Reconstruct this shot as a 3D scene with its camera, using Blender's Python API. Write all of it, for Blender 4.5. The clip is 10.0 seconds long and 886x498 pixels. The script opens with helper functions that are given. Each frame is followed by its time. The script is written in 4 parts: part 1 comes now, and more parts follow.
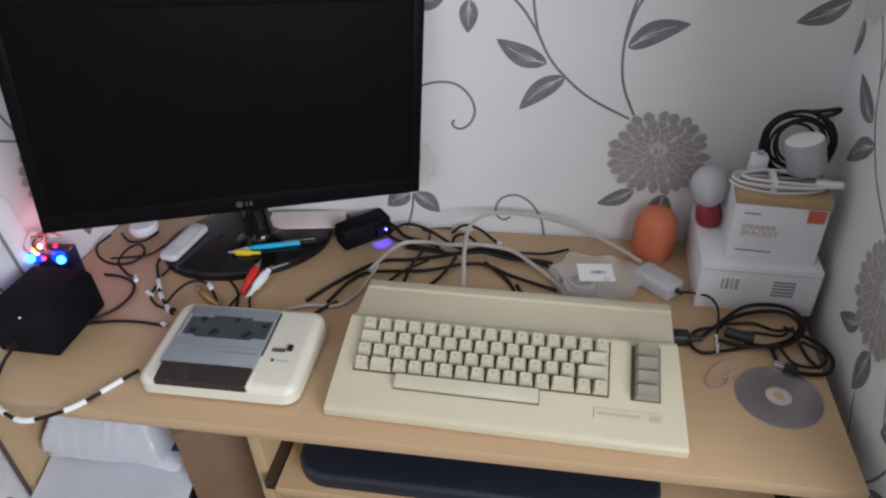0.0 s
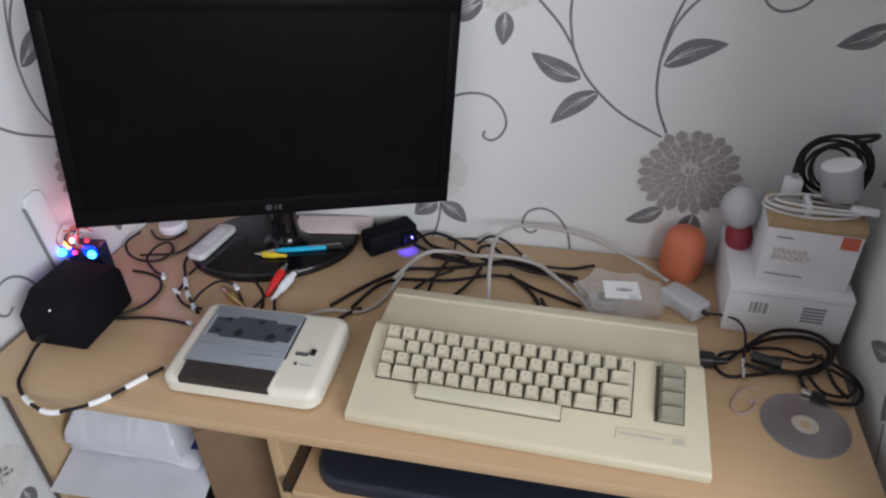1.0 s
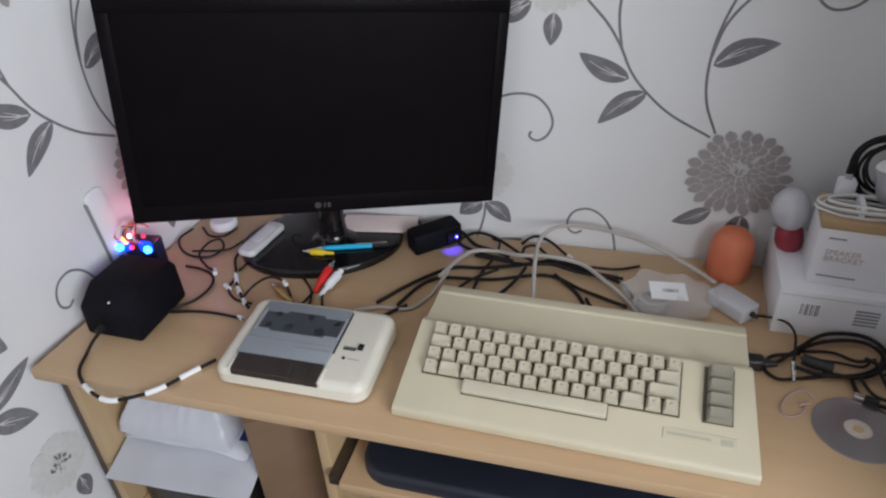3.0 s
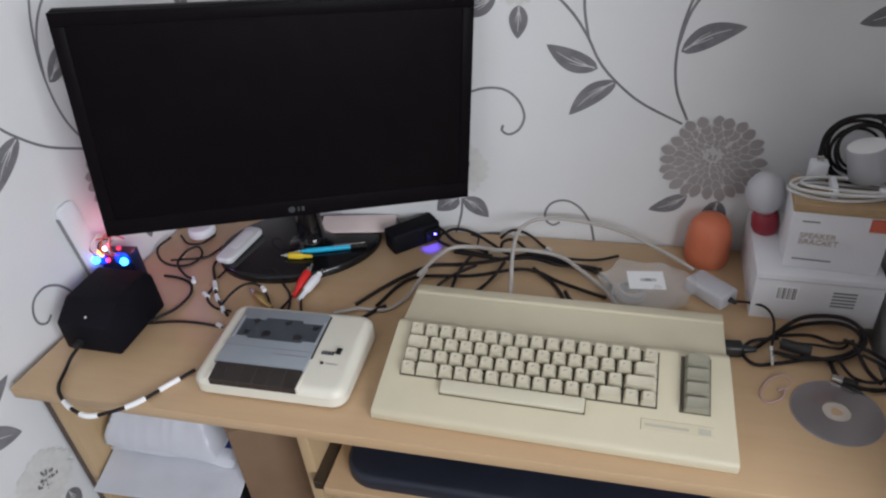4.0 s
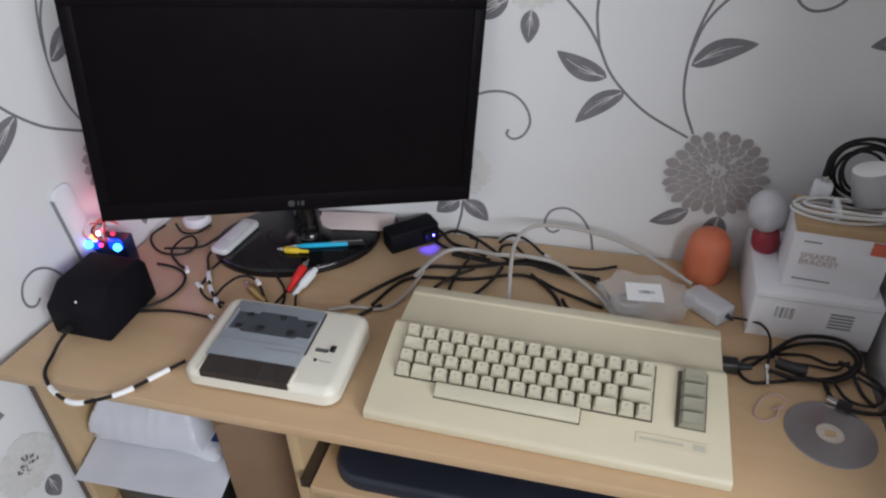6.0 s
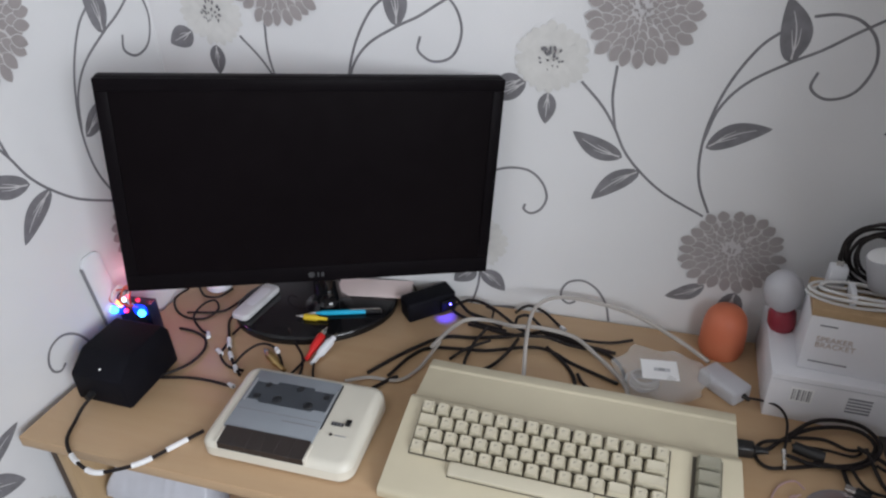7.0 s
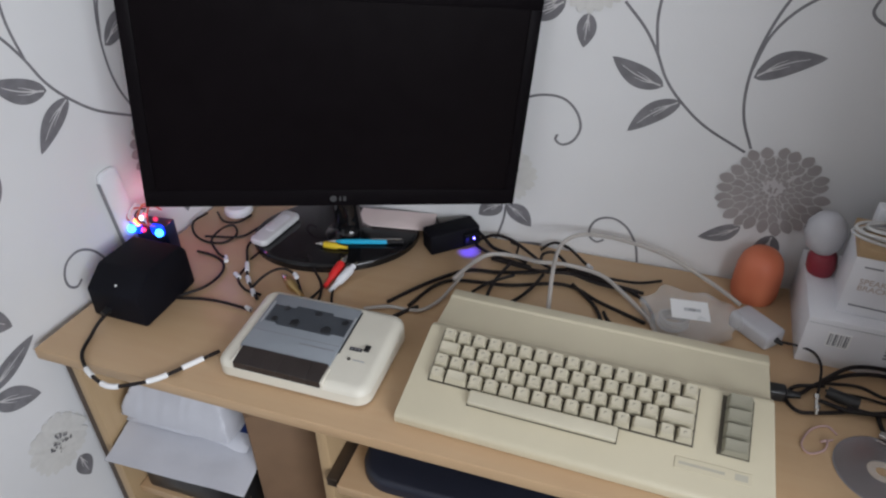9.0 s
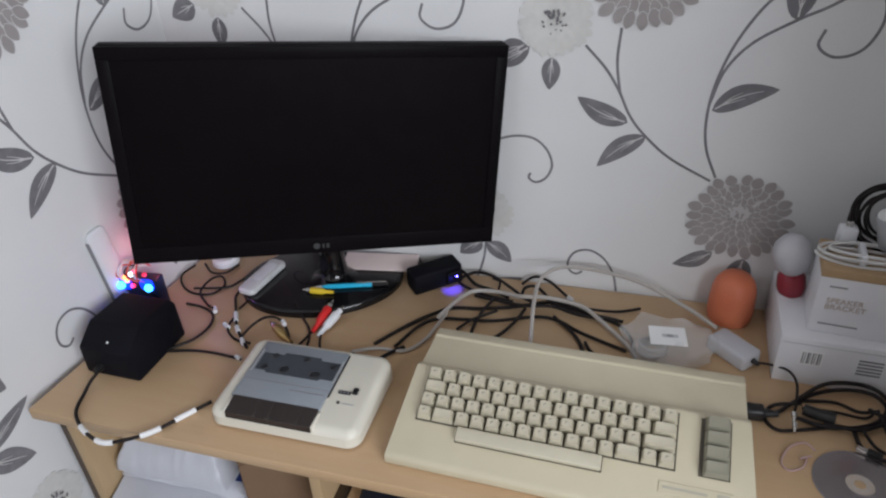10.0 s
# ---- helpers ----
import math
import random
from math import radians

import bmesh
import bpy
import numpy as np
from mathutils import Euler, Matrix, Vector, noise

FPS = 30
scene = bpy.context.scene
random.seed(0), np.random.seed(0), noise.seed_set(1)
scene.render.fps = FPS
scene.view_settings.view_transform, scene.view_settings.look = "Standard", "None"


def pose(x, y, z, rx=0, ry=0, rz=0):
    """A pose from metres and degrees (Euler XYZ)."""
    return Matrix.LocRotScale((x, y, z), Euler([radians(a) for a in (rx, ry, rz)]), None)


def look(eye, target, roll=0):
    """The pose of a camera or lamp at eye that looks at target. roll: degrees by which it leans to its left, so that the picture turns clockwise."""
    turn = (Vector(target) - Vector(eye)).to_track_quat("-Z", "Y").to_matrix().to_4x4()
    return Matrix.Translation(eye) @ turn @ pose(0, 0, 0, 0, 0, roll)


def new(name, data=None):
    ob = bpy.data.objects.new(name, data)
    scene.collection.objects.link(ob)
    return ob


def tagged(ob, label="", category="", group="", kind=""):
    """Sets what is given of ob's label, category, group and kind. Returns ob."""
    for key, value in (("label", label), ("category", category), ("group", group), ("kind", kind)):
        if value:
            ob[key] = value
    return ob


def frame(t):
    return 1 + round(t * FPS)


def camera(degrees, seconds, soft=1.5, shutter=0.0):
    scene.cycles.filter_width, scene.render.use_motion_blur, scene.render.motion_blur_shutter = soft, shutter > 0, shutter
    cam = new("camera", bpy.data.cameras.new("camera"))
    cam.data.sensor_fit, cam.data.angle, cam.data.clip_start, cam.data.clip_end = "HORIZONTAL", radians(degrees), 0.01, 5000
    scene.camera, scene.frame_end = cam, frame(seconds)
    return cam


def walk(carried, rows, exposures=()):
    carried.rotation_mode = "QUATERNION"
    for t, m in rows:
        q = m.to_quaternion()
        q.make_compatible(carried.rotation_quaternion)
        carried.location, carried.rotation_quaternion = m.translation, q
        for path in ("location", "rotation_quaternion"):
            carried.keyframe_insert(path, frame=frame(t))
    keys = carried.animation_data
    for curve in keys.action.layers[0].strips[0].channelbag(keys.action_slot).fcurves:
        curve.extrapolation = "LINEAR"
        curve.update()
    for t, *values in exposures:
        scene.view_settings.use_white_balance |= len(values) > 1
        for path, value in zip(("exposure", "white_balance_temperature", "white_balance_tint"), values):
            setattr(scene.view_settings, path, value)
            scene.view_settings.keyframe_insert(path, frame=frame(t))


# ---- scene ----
cam = camera(64.9, 10.0, soft=2.25)
PATH = [
    (0, (0.202, 0.243, 1.392), (-0.114, 1.846, 0.24), -3.0),
    (0.5, (0.198, 0.247, 1.394), (-0.151, 1.843, 0.241), -1.9),
    (1, (0.192, 0.244, 1.396), (-0.18, 1.849, 0.262), -1.7),
    (1.5, (0.17, 0.24, 1.399), (-0.3, 1.824, 0.272), -2.3),
    (2, (0.162, 0.236, 1.398), (-0.388, 1.796, 0.273), -3.0),
    (2.5, (0.171, 0.234, 1.401), (-0.34, 1.806, 0.276), -3.1),
    (2.7, (0.172, 0.227, 1.394), (-0.307, 1.811, 0.271), -2.3),
    (3.8, (0.212, 0.243, 1.403), (-0.257, 1.826, 0.274), -5.7),
    (4, (0.21, 0.247, 1.402), (-0.256, 1.818, 0.256), -5.6),
    (4.5, (0.198, 0.246, 1.4), (-0.222, 1.845, 0.274), -3.8),
    (5, (0.198, 0.249, 1.396), (-0.201, 1.845, 0.259), -3.0),
    (6.5, (0.191, 0.251, 1.407), (-0.265, 1.827, 0.263), -1.9),
    (7, (0.195, 0.265, 1.449), (-0.307, 1.892, 0.399), -2.2),
    (7.5, (0.188, 0.266, 1.441), (-0.354, 1.909, 0.439), -1.9),
    (8, (0.186, 0.266, 1.428), (-0.324, 1.906, 0.402), -0.8),
    (8.5, (0.181, 0.265, 1.4), (-0.355, 1.845, 0.297), -1.3),
    (9, (0.179, 0.266, 1.395), (-0.348, 1.816, 0.247), -0.8),
    (9.5, (0.191, 0.268, 1.407), (-0.327, 1.835, 0.278), -1.6),
    (10, (0.201, 0.253, 1.419), (-0.32, 1.861, 0.35), -3.4),
]
walk(cam, [(t, look(eye, target, roll)) for t, eye, target, roll in PATH], exposures=[(0, 0.0), (2.5, -0.05), (5.0, -0.02), (7.5, -0.03), (9.0, -0.16), (10.0, -0.12)])

# ---- light ----
world = bpy.data.worlds.new("world")
scene.world = world
world.use_nodes = True
_nt = world.node_tree
_sky = _nt.nodes.new("ShaderNodeTexSky")
_sky.sky_type, _sky.sun_disc = "NISHITA", False
_sky.sun_elevation, _sky.sun_rotation = radians(35), radians(200)
_nt.links.new(_sky.outputs[0], _nt.nodes["Background"].inputs[0])
_nt.nodes["Background"].inputs[1].default_value = 0.1

# overcast daylight entering through the window beside the walker
_win = bpy.data.lights.new("window_daylight", "AREA")
_win.shape, _win.size, _win.size_y, _win.energy, _win.color = "RECTANGLE", 1.3, 0.95, 55.0, (0.890, 0.932, 1.0)
window_daylight = new("window_daylight", _win)
window_daylight.matrix_world = look((1.47, -0.80, 1.62), (-0.25, 0.75, 1.12))


# ---- materials ----
def mat(name, col, rough=0.5, metal=0.0, var=0.12, scale=40.0, bump=0.15, bscale=300.0, spec=0.5, coat=0.0, stretch=(1, 1, 1), alt=None, alpha=1.0, trans=0.0, island=0.0):
    m = bpy.data.materials.new(name)
    m.use_nodes = True
    nt = m.node_tree
    N, K = nt.nodes, nt.links
    b = N["Principled BSDF"]
    tc = N.new("ShaderNodeTexCoord")
    mp = N.new("ShaderNodeMapping")
    mp.inputs["Scale"].default_value = stretch
    K.new(tc.outputs["Object"], mp.inputs[0])
    n1 = N.new("ShaderNodeTexNoise")
    n1.inputs["Scale"].default_value, n1.inputs["Detail"].default_value = scale, 6
    n2 = N.new("ShaderNodeTexNoise")
    n2.inputs["Scale"].default_value, n2.inputs["Detail"].default_value = scale / 7, 3
    K.new(mp.outputs[0], n1.inputs[0]), K.new(mp.outputs[0], n2.inputs[0])
    add = N.new("ShaderNodeMath")
    add.operation = "ADD"
    K.new(n1.outputs[0], add.inputs[0]), K.new(n2.outputs[0], add.inputs[1])
    val = add.outputs[0]
    if island:
        g = N.new("ShaderNodeNewGeometry")
        ml = N.new("ShaderNodeMath")
        ml.operation, ml.inputs[1].default_value, ml.inputs[2].default_value = "MULTIPLY_ADD", island, -island / 2
        K.new(g.outputs["Random Per Island"], ml.inputs[0])
        a2 = N.new("ShaderNodeMath")
        K.new(val, a2.inputs[0]), K.new(ml.outputs[0], a2.inputs[1])
        val = a2.outputs[0]
    r = N.new("ShaderNodeValToRGB")
    r.color_ramp.elements[0].position, r.color_ramp.elements[1].position = 0.0, 1.0
    mr = N.new("ShaderNodeMapRange")
    mr.inputs["From Min"].default_value, mr.inputs["From Max"].default_value = 0.65, 1.35
    K.new(val, mr.inputs[0])
    K.new(mr.outputs[0], r.inputs[0])
    c2 = alt or [c * (1 + var) for c in col]
    c1 = col if alt else [c * (1 - var) for c in col]
    r.color_ramp.elements[0].color = (*c1[:3], 1)
    r.color_ramp.elements[1].color = (*[min(c, 1) for c in c2[:3]], 1)
    K.new(r.outputs[0], b.inputs["Base Color"])
    rr = N.new("ShaderNodeMapRange")
    rr.inputs["To Min"].default_value, rr.inputs["To Max"].default_value = max(rough - 0.08, 0.02), min(rough + 0.08, 1)
    K.new(n1.outputs[0], rr.inputs[0]), K.new(rr.outputs[0], b.inputs["Roughness"])
    b.inputs["Metallic"].default_value = metal
    b.inputs["Specular IOR Level"].default_value = spec
    b.inputs["Coat Weight"].default_value = coat
    b.inputs["Alpha"].default_value = alpha
    b.inputs["Transmission Weight"].default_value = trans
    if bump:
        n3 = N.new("ShaderNodeTexNoise")
        n3.inputs["Scale"].default_value, n3.inputs["Detail"].default_value = bscale, 4
        K.new(mp.outputs[0], n3.inputs[0])
        bp = N.new("ShaderNodeBump")
        bp.inputs["Strength"].default_value, bp.inputs["Distance"].default_value = bump, 0.001
        K.new(n3.outputs[0], bp.inputs["Height"]), K.new(bp.outputs[0], b.inputs["Normal"])
    return m


def glow(name, col, power):
    m = bpy.data.materials.new(name)
    m.use_nodes = True
    b = m.node_tree.nodes["Principled BSDF"]
    b.inputs["Base Color"].default_value = (*col, 1)
    b.inputs["Emission Color"].default_value = (*col, 1)
    b.inputs["Emission Strength"].default_value = power
    return m


WALLPAPER = mat("wallpaper", (0.70, 0.70, 0.705), 0.62, var=0.025, scale=9, bump=0.25, bscale=420)
PRINT_DARK = mat("print_charcoal", (0.178, 0.174, 0.186), 0.5, var=0.28, scale=60, bump=0.1)
PRINT_GREY = mat("print_taupe", (0.325, 0.298, 0.295), 0.5, var=0.10, scale=60, bump=0.1, island=0.25)
PRINT_PALE = mat("print_cream", (0.63, 0.622, 0.60), 0.5, var=0.06, scale=90, bump=0.15, island=0.3)
PRINT_LINE = mat("print_line", (0.56, 0.545, 0.55), 0.5, var=0.03, bump=0.1)
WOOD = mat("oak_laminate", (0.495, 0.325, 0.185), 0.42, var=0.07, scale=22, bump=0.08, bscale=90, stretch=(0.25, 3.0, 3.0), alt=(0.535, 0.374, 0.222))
# darker copy of the laminate, grain turned upright
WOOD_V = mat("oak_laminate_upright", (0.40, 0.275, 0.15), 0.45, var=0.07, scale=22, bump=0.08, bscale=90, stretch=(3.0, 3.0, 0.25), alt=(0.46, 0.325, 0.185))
BLACK = mat("black_plastic", (0.012, 0.012, 0.013), 0.32, var=0.2, bump=0.08)
GLOSS_BLACK = mat("gloss_black_plastic", (0.006, 0.006, 0.007), 0.07, var=0.2, bump=0.0)
SCREEN = mat("matt_screen", (0.0050, 0.0036, 0.0044), 0.35, var=0.1, bump=0.0, spec=0.055)
BEZEL = mat("dark_bezel", (0.0062, 0.0050, 0.0060), 0.42, var=0.1, bump=0.0, spec=0.03)
PSU_BLACK = mat("charcoal_plastic", (0.006, 0.006, 0.009), 0.65, var=0.25, bump=0.35, bscale=900, spec=0.10)
CREAM = mat("cream_plastic", (0.590, 0.533, 0.390), 0.5, var=0.035, scale=18, bump=0.12, bscale=1200)
CREAM_KEY = mat("keycap_plastic", (0.560, 0.515, 0.395), 0.45, var=0.05, scale=30, bump=0.08, bscale=900)
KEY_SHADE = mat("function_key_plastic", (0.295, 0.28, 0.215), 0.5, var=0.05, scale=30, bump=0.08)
# dark brown holds the shade between the keys
SHADED_WELL = mat("shaded_key_well", (0.085, 0.072, 0.052), 0.6, var=0.1)
IVORY = mat("ivory_plastic", (0.685, 0.655, 0.565), 0.42, var=0.03, scale=18, bump=0.1, bscale=1200)
GREY_PLASTIC = mat("grey_blue_plastic", (0.26, 0.285, 0.315), 0.35, var=0.06, scale=25, bump=0.06)
BROWN_KEY = mat("brown_key_plastic", (0.024, 0.017, 0.015), 0.4, var=0.2, bump=0.1)
SMOKED = mat("smoked_window", (0.068, 0.075, 0.086), 0.12, var=0.1, bump=0.0)
HUB = mat("dark_hub_plastic", (0.025, 0.027, 0.030), 0.4, var=0.2)
WHITE_CARD = mat("white_card", (0.74, 0.74, 0.77), 0.55, var=0.03, scale=20, bump=0.1)
KRAFT = mat("kraft_card", (0.40, 0.27, 0.15), 0.75, var=0.12, scale=60, bump=0.2)
GREY_INK = mat("grey_ink", (0.22, 0.22, 0.24), 0.6, var=0.1)
TAN_INK = mat("tan_ink", (0.50, 0.41, 0.36), 0.6, var=0.1)
RED_INK = mat("red_ink", (0.55, 0.12, 0.07), 0.55, var=0.1)
ORANGE = mat("orange_vinyl", (0.60, 0.145, 0.07), 0.5, var=0.10, scale=14, bump=0.15, alt=(0.70, 0.23, 0.12))
CABLE = mat("black_cable", (0.013, 0.0095, 0.0095), 0.5, var=0.2, bump=0.1, spec=0.25)
CABLE_WHITE = mat("white_cable", (0.62, 0.61, 0.60), 0.45, var=0.05, bump=0.1)
CABLE_GREY = mat("grey_cable", (0.42, 0.39, 0.36), 0.5, var=0.06, bump=0.1)
ROLL = mat("grey_roll_plastic", (0.36, 0.36, 0.375), 0.4, var=0.12, scale=30, stretch=(1, 1, 0.2))
FROSTED = mat("frosted_white", (0.52, 0.52, 0.55), 0.5, var=0.05, bump=0.2)
WHITE_PLASTIC = mat("white_plastic", (0.72, 0.73, 0.76), 0.4, var=0.03, bump=0.05)
PALE_GREY = mat("pale_grey_plastic", (0.60, 0.60, 0.61), 0.4, var=0.05)
SILVER = mat("silver_plastic", (0.50, 0.51, 0.53), 0.3, metal=0.4, var=0.06)
DISC = mat("disc_silver", (0.40, 0.365, 0.37), 0.22, metal=0.85, var=0.08, scale=6, bump=0.0)
CLEAR = mat("clear_film", (0.9, 0.9, 0.9), 0.12, var=0.02, bump=0.5, bscale=60, alpha=0.24)
LABEL = mat("paper_label", (0.82, 0.82, 0.82), 0.6, var=0.02)
RED = mat("red_plastic", (0.62, 0.02, 0.02), 0.35, var=0.08)
YELLOW = mat("yellow_plastic", (0.70, 0.50, 0.03), 0.35, var=0.08)
BLUE = mat("cyan_plastic", (0.02, 0.43, 0.68), 0.3, var=0.08)
METAL = mat("bright_metal", (0.65, 0.63, 0.6), 0.25, metal=1.0, var=0.06)
GOLD = mat("brass", (0.6, 0.42, 0.18), 0.3, metal=0.9, var=0.06)
NAVY = mat("navy_plastic", (0.014, 0.017, 0.030), 0.5, var=0.15, bump=0.15)
PAPER = mat("white_paper", (0.54, 0.55, 0.60), 0.35, var=0.06, scale=15, bump=0.9, bscale=28)
BLUE_INK = mat("blue_card", (0.02, 0.045, 0.20), 0.5, var=0.1)
BAG = mat("brown_card", (0.18, 0.108, 0.062), 0.7, var=0.15, scale=20, bump=0.4, bscale=50)
PINK = mat("pinkish_paper", (0.75, 0.62, 0.60), 0.6, var=0.03)
CARPET = mat("carpet", (0.07, 0.058, 0.05), 0.95, var=0.2, scale=120, bump=0.8, bscale=500)
# unseen walls: mid-tone so that less light bounces under the desk
DIM_WALL = mat("dim_unseen_wall", (0.40, 0.375, 0.355), 0.7, var=0.03, scale=8)
# for the unseen ceiling; the warm tint colours the light it bounces
PAINT = mat("warm_bounce_paint", (0.81, 0.765, 0.735), 0.6, var=0.02, scale=8)
RUNNER = mat("dark_runner_metal", (0.10, 0.075, 0.055), 0.35, metal=0.7, var=0.2)
DARK_STRIP = mat("dark_brown_strip", (0.075, 0.052, 0.038), 0.6, var=0.15, scale=30)
LILAC = mat("lilac_rubber", (0.50, 0.34, 0.33), 0.5, var=0.08)
WINE = mat("wine_plastic", (0.30, 0.03, 0.05), 0.3, var=0.1)
GREEN_BOARD = mat("circuit_board", (0.006, 0.012, 0.035), 0.4, var=0.3, scale=300)


# ---- mesh helpers ----
def part(name, bm, material, parent=None, label="", smooth=True):
    me = bpy.data.meshes.new(name)
    bm.to_mesh(me)
    bm.free()
    me.materials.append(material)
    for p in me.polygons:
        p.use_smooth = smooth
    ob = new(name, me)
    if smooth:
        me.set_sharp_from_angle(angle=radians(35))
    if parent:
        ob.parent = parent
    if label:
        ob["label"] = label
    return ob


def thing(name, label, category, m=None, group="", kind=""):
    ob = new(name)
    ob.empty_display_size = 0.02
    if m is not None:
        ob.matrix_world = m
    return tagged(ob, label, category, group, kind)


def box(x0, x1, y0, y1, z0, z1, bevel=0.0, seg=2):
    bm = bmesh.new()
    r = bmesh.ops.create_cube(bm, size=1.0)
    bmesh.ops.scale(bm, vec=(x1 - x0, y1 - y0, z1 - z0), verts=r["verts"])
    bmesh.ops.translate(bm, vec=((x0 + x1) / 2, (y0 + y1) / 2, (z0 + z1) / 2), verts=r["verts"])
    if bevel:
        bmesh.ops.bevel(bm, geom=bm.edges[:], offset=bevel, segments=seg, profile=0.5, affect="EDGES")
    return bm


def merge(*bms):
    out = bmesh.new()
    for b in bms:
        me = bpy.data.meshes.new("tmp")
        b.to_mesh(me)
        out.from_mesh(me)
        bpy.data.meshes.remove(me)
        b.free()
    return out


def moved(bm, m):
    bmesh.ops.transform(bm, matrix=m, verts=bm.verts[:])
    return bm


def prism(outline, z0, z1, bevel=0.0, seg=2, edges="all"):
    """An outline in x, y, drawn up from z0 to z1."""
    bm = bmesh.new()
    lo = [bm.verts.new((x, y, z0)) for x, y in outline]
    hi = [bm.verts.new((x, y, z1)) for x, y in outline]
    n = len(outline)
    bm.faces.new(lo[::-1])
    top = bm.faces.new(hi)
    for i in range(n):
        bm.faces.new((lo[i], lo[(i + 1) % n], hi[(i + 1) % n], hi[i]))
    bmesh.ops.recalc_face_normals(bm, faces=bm.faces[:])
    if bevel:
        geom = bm.edges[:] if edges == "all" else top.edges[:]
        bmesh.ops.bevel(bm, geom=geom, offset=bevel, segments=seg, profile=0.5, affect="EDGES")
    return bm


def rrect(w, d, r, n=6, cx=0.0, cy=0.0):
    pts = []
    for sx, sy, a0 in ((1, 1, 0), (-1, 1, 90), (-1, -1, 180), (1, -1, 270)):
        for i in range(n + 1):
            a = radians(a0 + 90 * i / n)
            pts.append((cx + sx * (w / 2 - r) + r * math.cos(a), cy + sy * (d / 2 - r) + r * math.sin(a)))
    return pts


def ellipse(a, b, n=48, cx=0.0, cy=0.0):
    return [(cx + a * math.cos(2 * math.pi * i / n), cy + b * math.sin(2 * math.pi * i / n)) for i in range(n)]


def lathe(profile, n=32):
    """Turns (radius, height) pairs round the z axis."""
    bm = bmesh.new()
    rings = []
    for r, z in profile:
        if r < 1e-6:
            rings.append([bm.verts.new((0, 0, z))])
        else:
            rings.append([bm.verts.new((r * math.cos(2 * math.pi * i / n), r * math.sin(2 * math.pi * i / n), z)) for i in range(n)])
    for a, b in zip(rings, rings[1:]):
        for i in range(n):
            j = (i + 1) % n
            if len(a) == 1 and len(b) == 1:
                continue
            if len(a) == 1:
                bm.faces.new((a[0], b[j], b[i]))
            elif len(b) == 1:
                bm.faces.new((a[i], a[j], b[0]))
            else:
                bm.faces.new((a[i], a[j], b[j], b[i]))
    bmesh.ops.recalc_face_normals(bm, faces=bm.faces[:])
    return bm


def spline(pts, per=8, closed=False):
    """A smooth line through the points."""
    p = [Vector(q) if len(q) == 3 else Vector((*q, 0)) for q in pts]
    n = len(p)
    out = []
    for i in range(n if closed else n - 1):
        a = p[i - 1] if (closed or i) else p[0] * 2 - p[1]
        b, c = p[i], p[(i + 1) % n]
        d = p[(i + 2) % n] if (closed or i + 2 < n) else p[-1] * 2 - p[-2]
        for k in range(per):
            t = k / per
            out.append(0.5 * (2 * b + (c - a) * t + (2 * a - 5 * b + 4 * c - d) * t * t + (3 * b - a - 3 * c + d) * t ** 3))
    if not closed:
        out.append(p[-1].copy())
    return out


def tube(pts, r, sides=8, per=8, closed=False, raw=False):
    line = [Vector(q) for q in pts] if raw else spline(pts, per, closed)
    bm = bmesh.new()
    rings, up, n = [], Vector((0.03, 0.02, 1)), len(line)
    for i, c in enumerate(line):
        d = (line[(i + 1) % n] - line[i - 1]) if closed else (line[min(i + 1, n - 1)] - line[max(i - 1, 0)])
        d.normalize()
        s = d.cross(up)
        if s.length < 1e-4:
            s = d.orthogonal()
        s.normalize()
        up = s.cross(d).normalized()
        rr = r(i / (n - 1)) if callable(r) else r
        rings.append([bm.verts.new(c + rr * (math.cos(2 * math.pi * k / sides) * s + math.sin(2 * math.pi * k / sides) * up)) for k in range(sides)])
    m = n if closed else n - 1
    for i in range(m):
        a, b = rings[i], rings[(i + 1) % n]
        for k in range(sides):
            bm.faces.new((a[k], a[(k + 1) % sides], b[(k + 1) % sides], b[k]))
    if not closed:
        bm.faces.new(rings[0][::-1]), bm.faces.new(rings[-1])
    bmesh.ops.recalc_face_normals(bm, faces=bm.faces[:])
    return bm


# ---- the room ----
WALL_Y, LEFT_X, RIGHT_X, TOP = 1.197, -0.548, 0.567, 0.75
SKEW = 5.8          # the side wall runs slightly out of square
ROOM_BACK, CEIL = -1.85, 2.4

floor = tagged(part("floor", box(-1.6, 1.6, ROOM_BACK - 0.1, WALL_Y + 0.1, -0.08, 0.0), CARPET), "brown carpet floor under the desk", "floor", kind="structure")
ceiling = tagged(part("ceiling", box(-1.6, 1.6, ROOM_BACK - 0.1, WALL_Y + 0.1, CEIL, CEIL + 0.08), PAINT), "unseen ceiling, tinted warm for its bounce light", "ceiling", kind="structure")
wall_north = tagged(part("wall_north", box(LEFT_X, RIGHT_X, WALL_Y, WALL_Y + 0.1, 0, CEIL), WALLPAPER), "white wallpaper wall printed with grey flowers", "wall", kind="structure")
_left = pose(LEFT_X, WALL_Y, 0, 0, 0, -SKEW)
wall_west = tagged(part("wall_west", box(-0.1, 0, -3.2, 0.1, 0, CEIL), WALLPAPER), "white wallpaper wall printed with grey flowers", "wall", kind="structure")
wall_west.matrix_world = _left
wall_east = tagged(part("wall_east", box(RIGHT_X, RIGHT_X + 0.1, 0.62, WALL_Y + 0.1, 0, CEIL), WALLPAPER), "white wallpaper wall printed with grey flowers", "wall", kind="structure")
# added walls out of view close the room and limit bounce
wall_return = tagged(part("wall_return", box(RIGHT_X + 0.1, 1.6, 0.62, 0.72, 0, CEIL), DIM_WALL), "unseen room wall, darkened to cut bounce light", "wall", kind="structure")
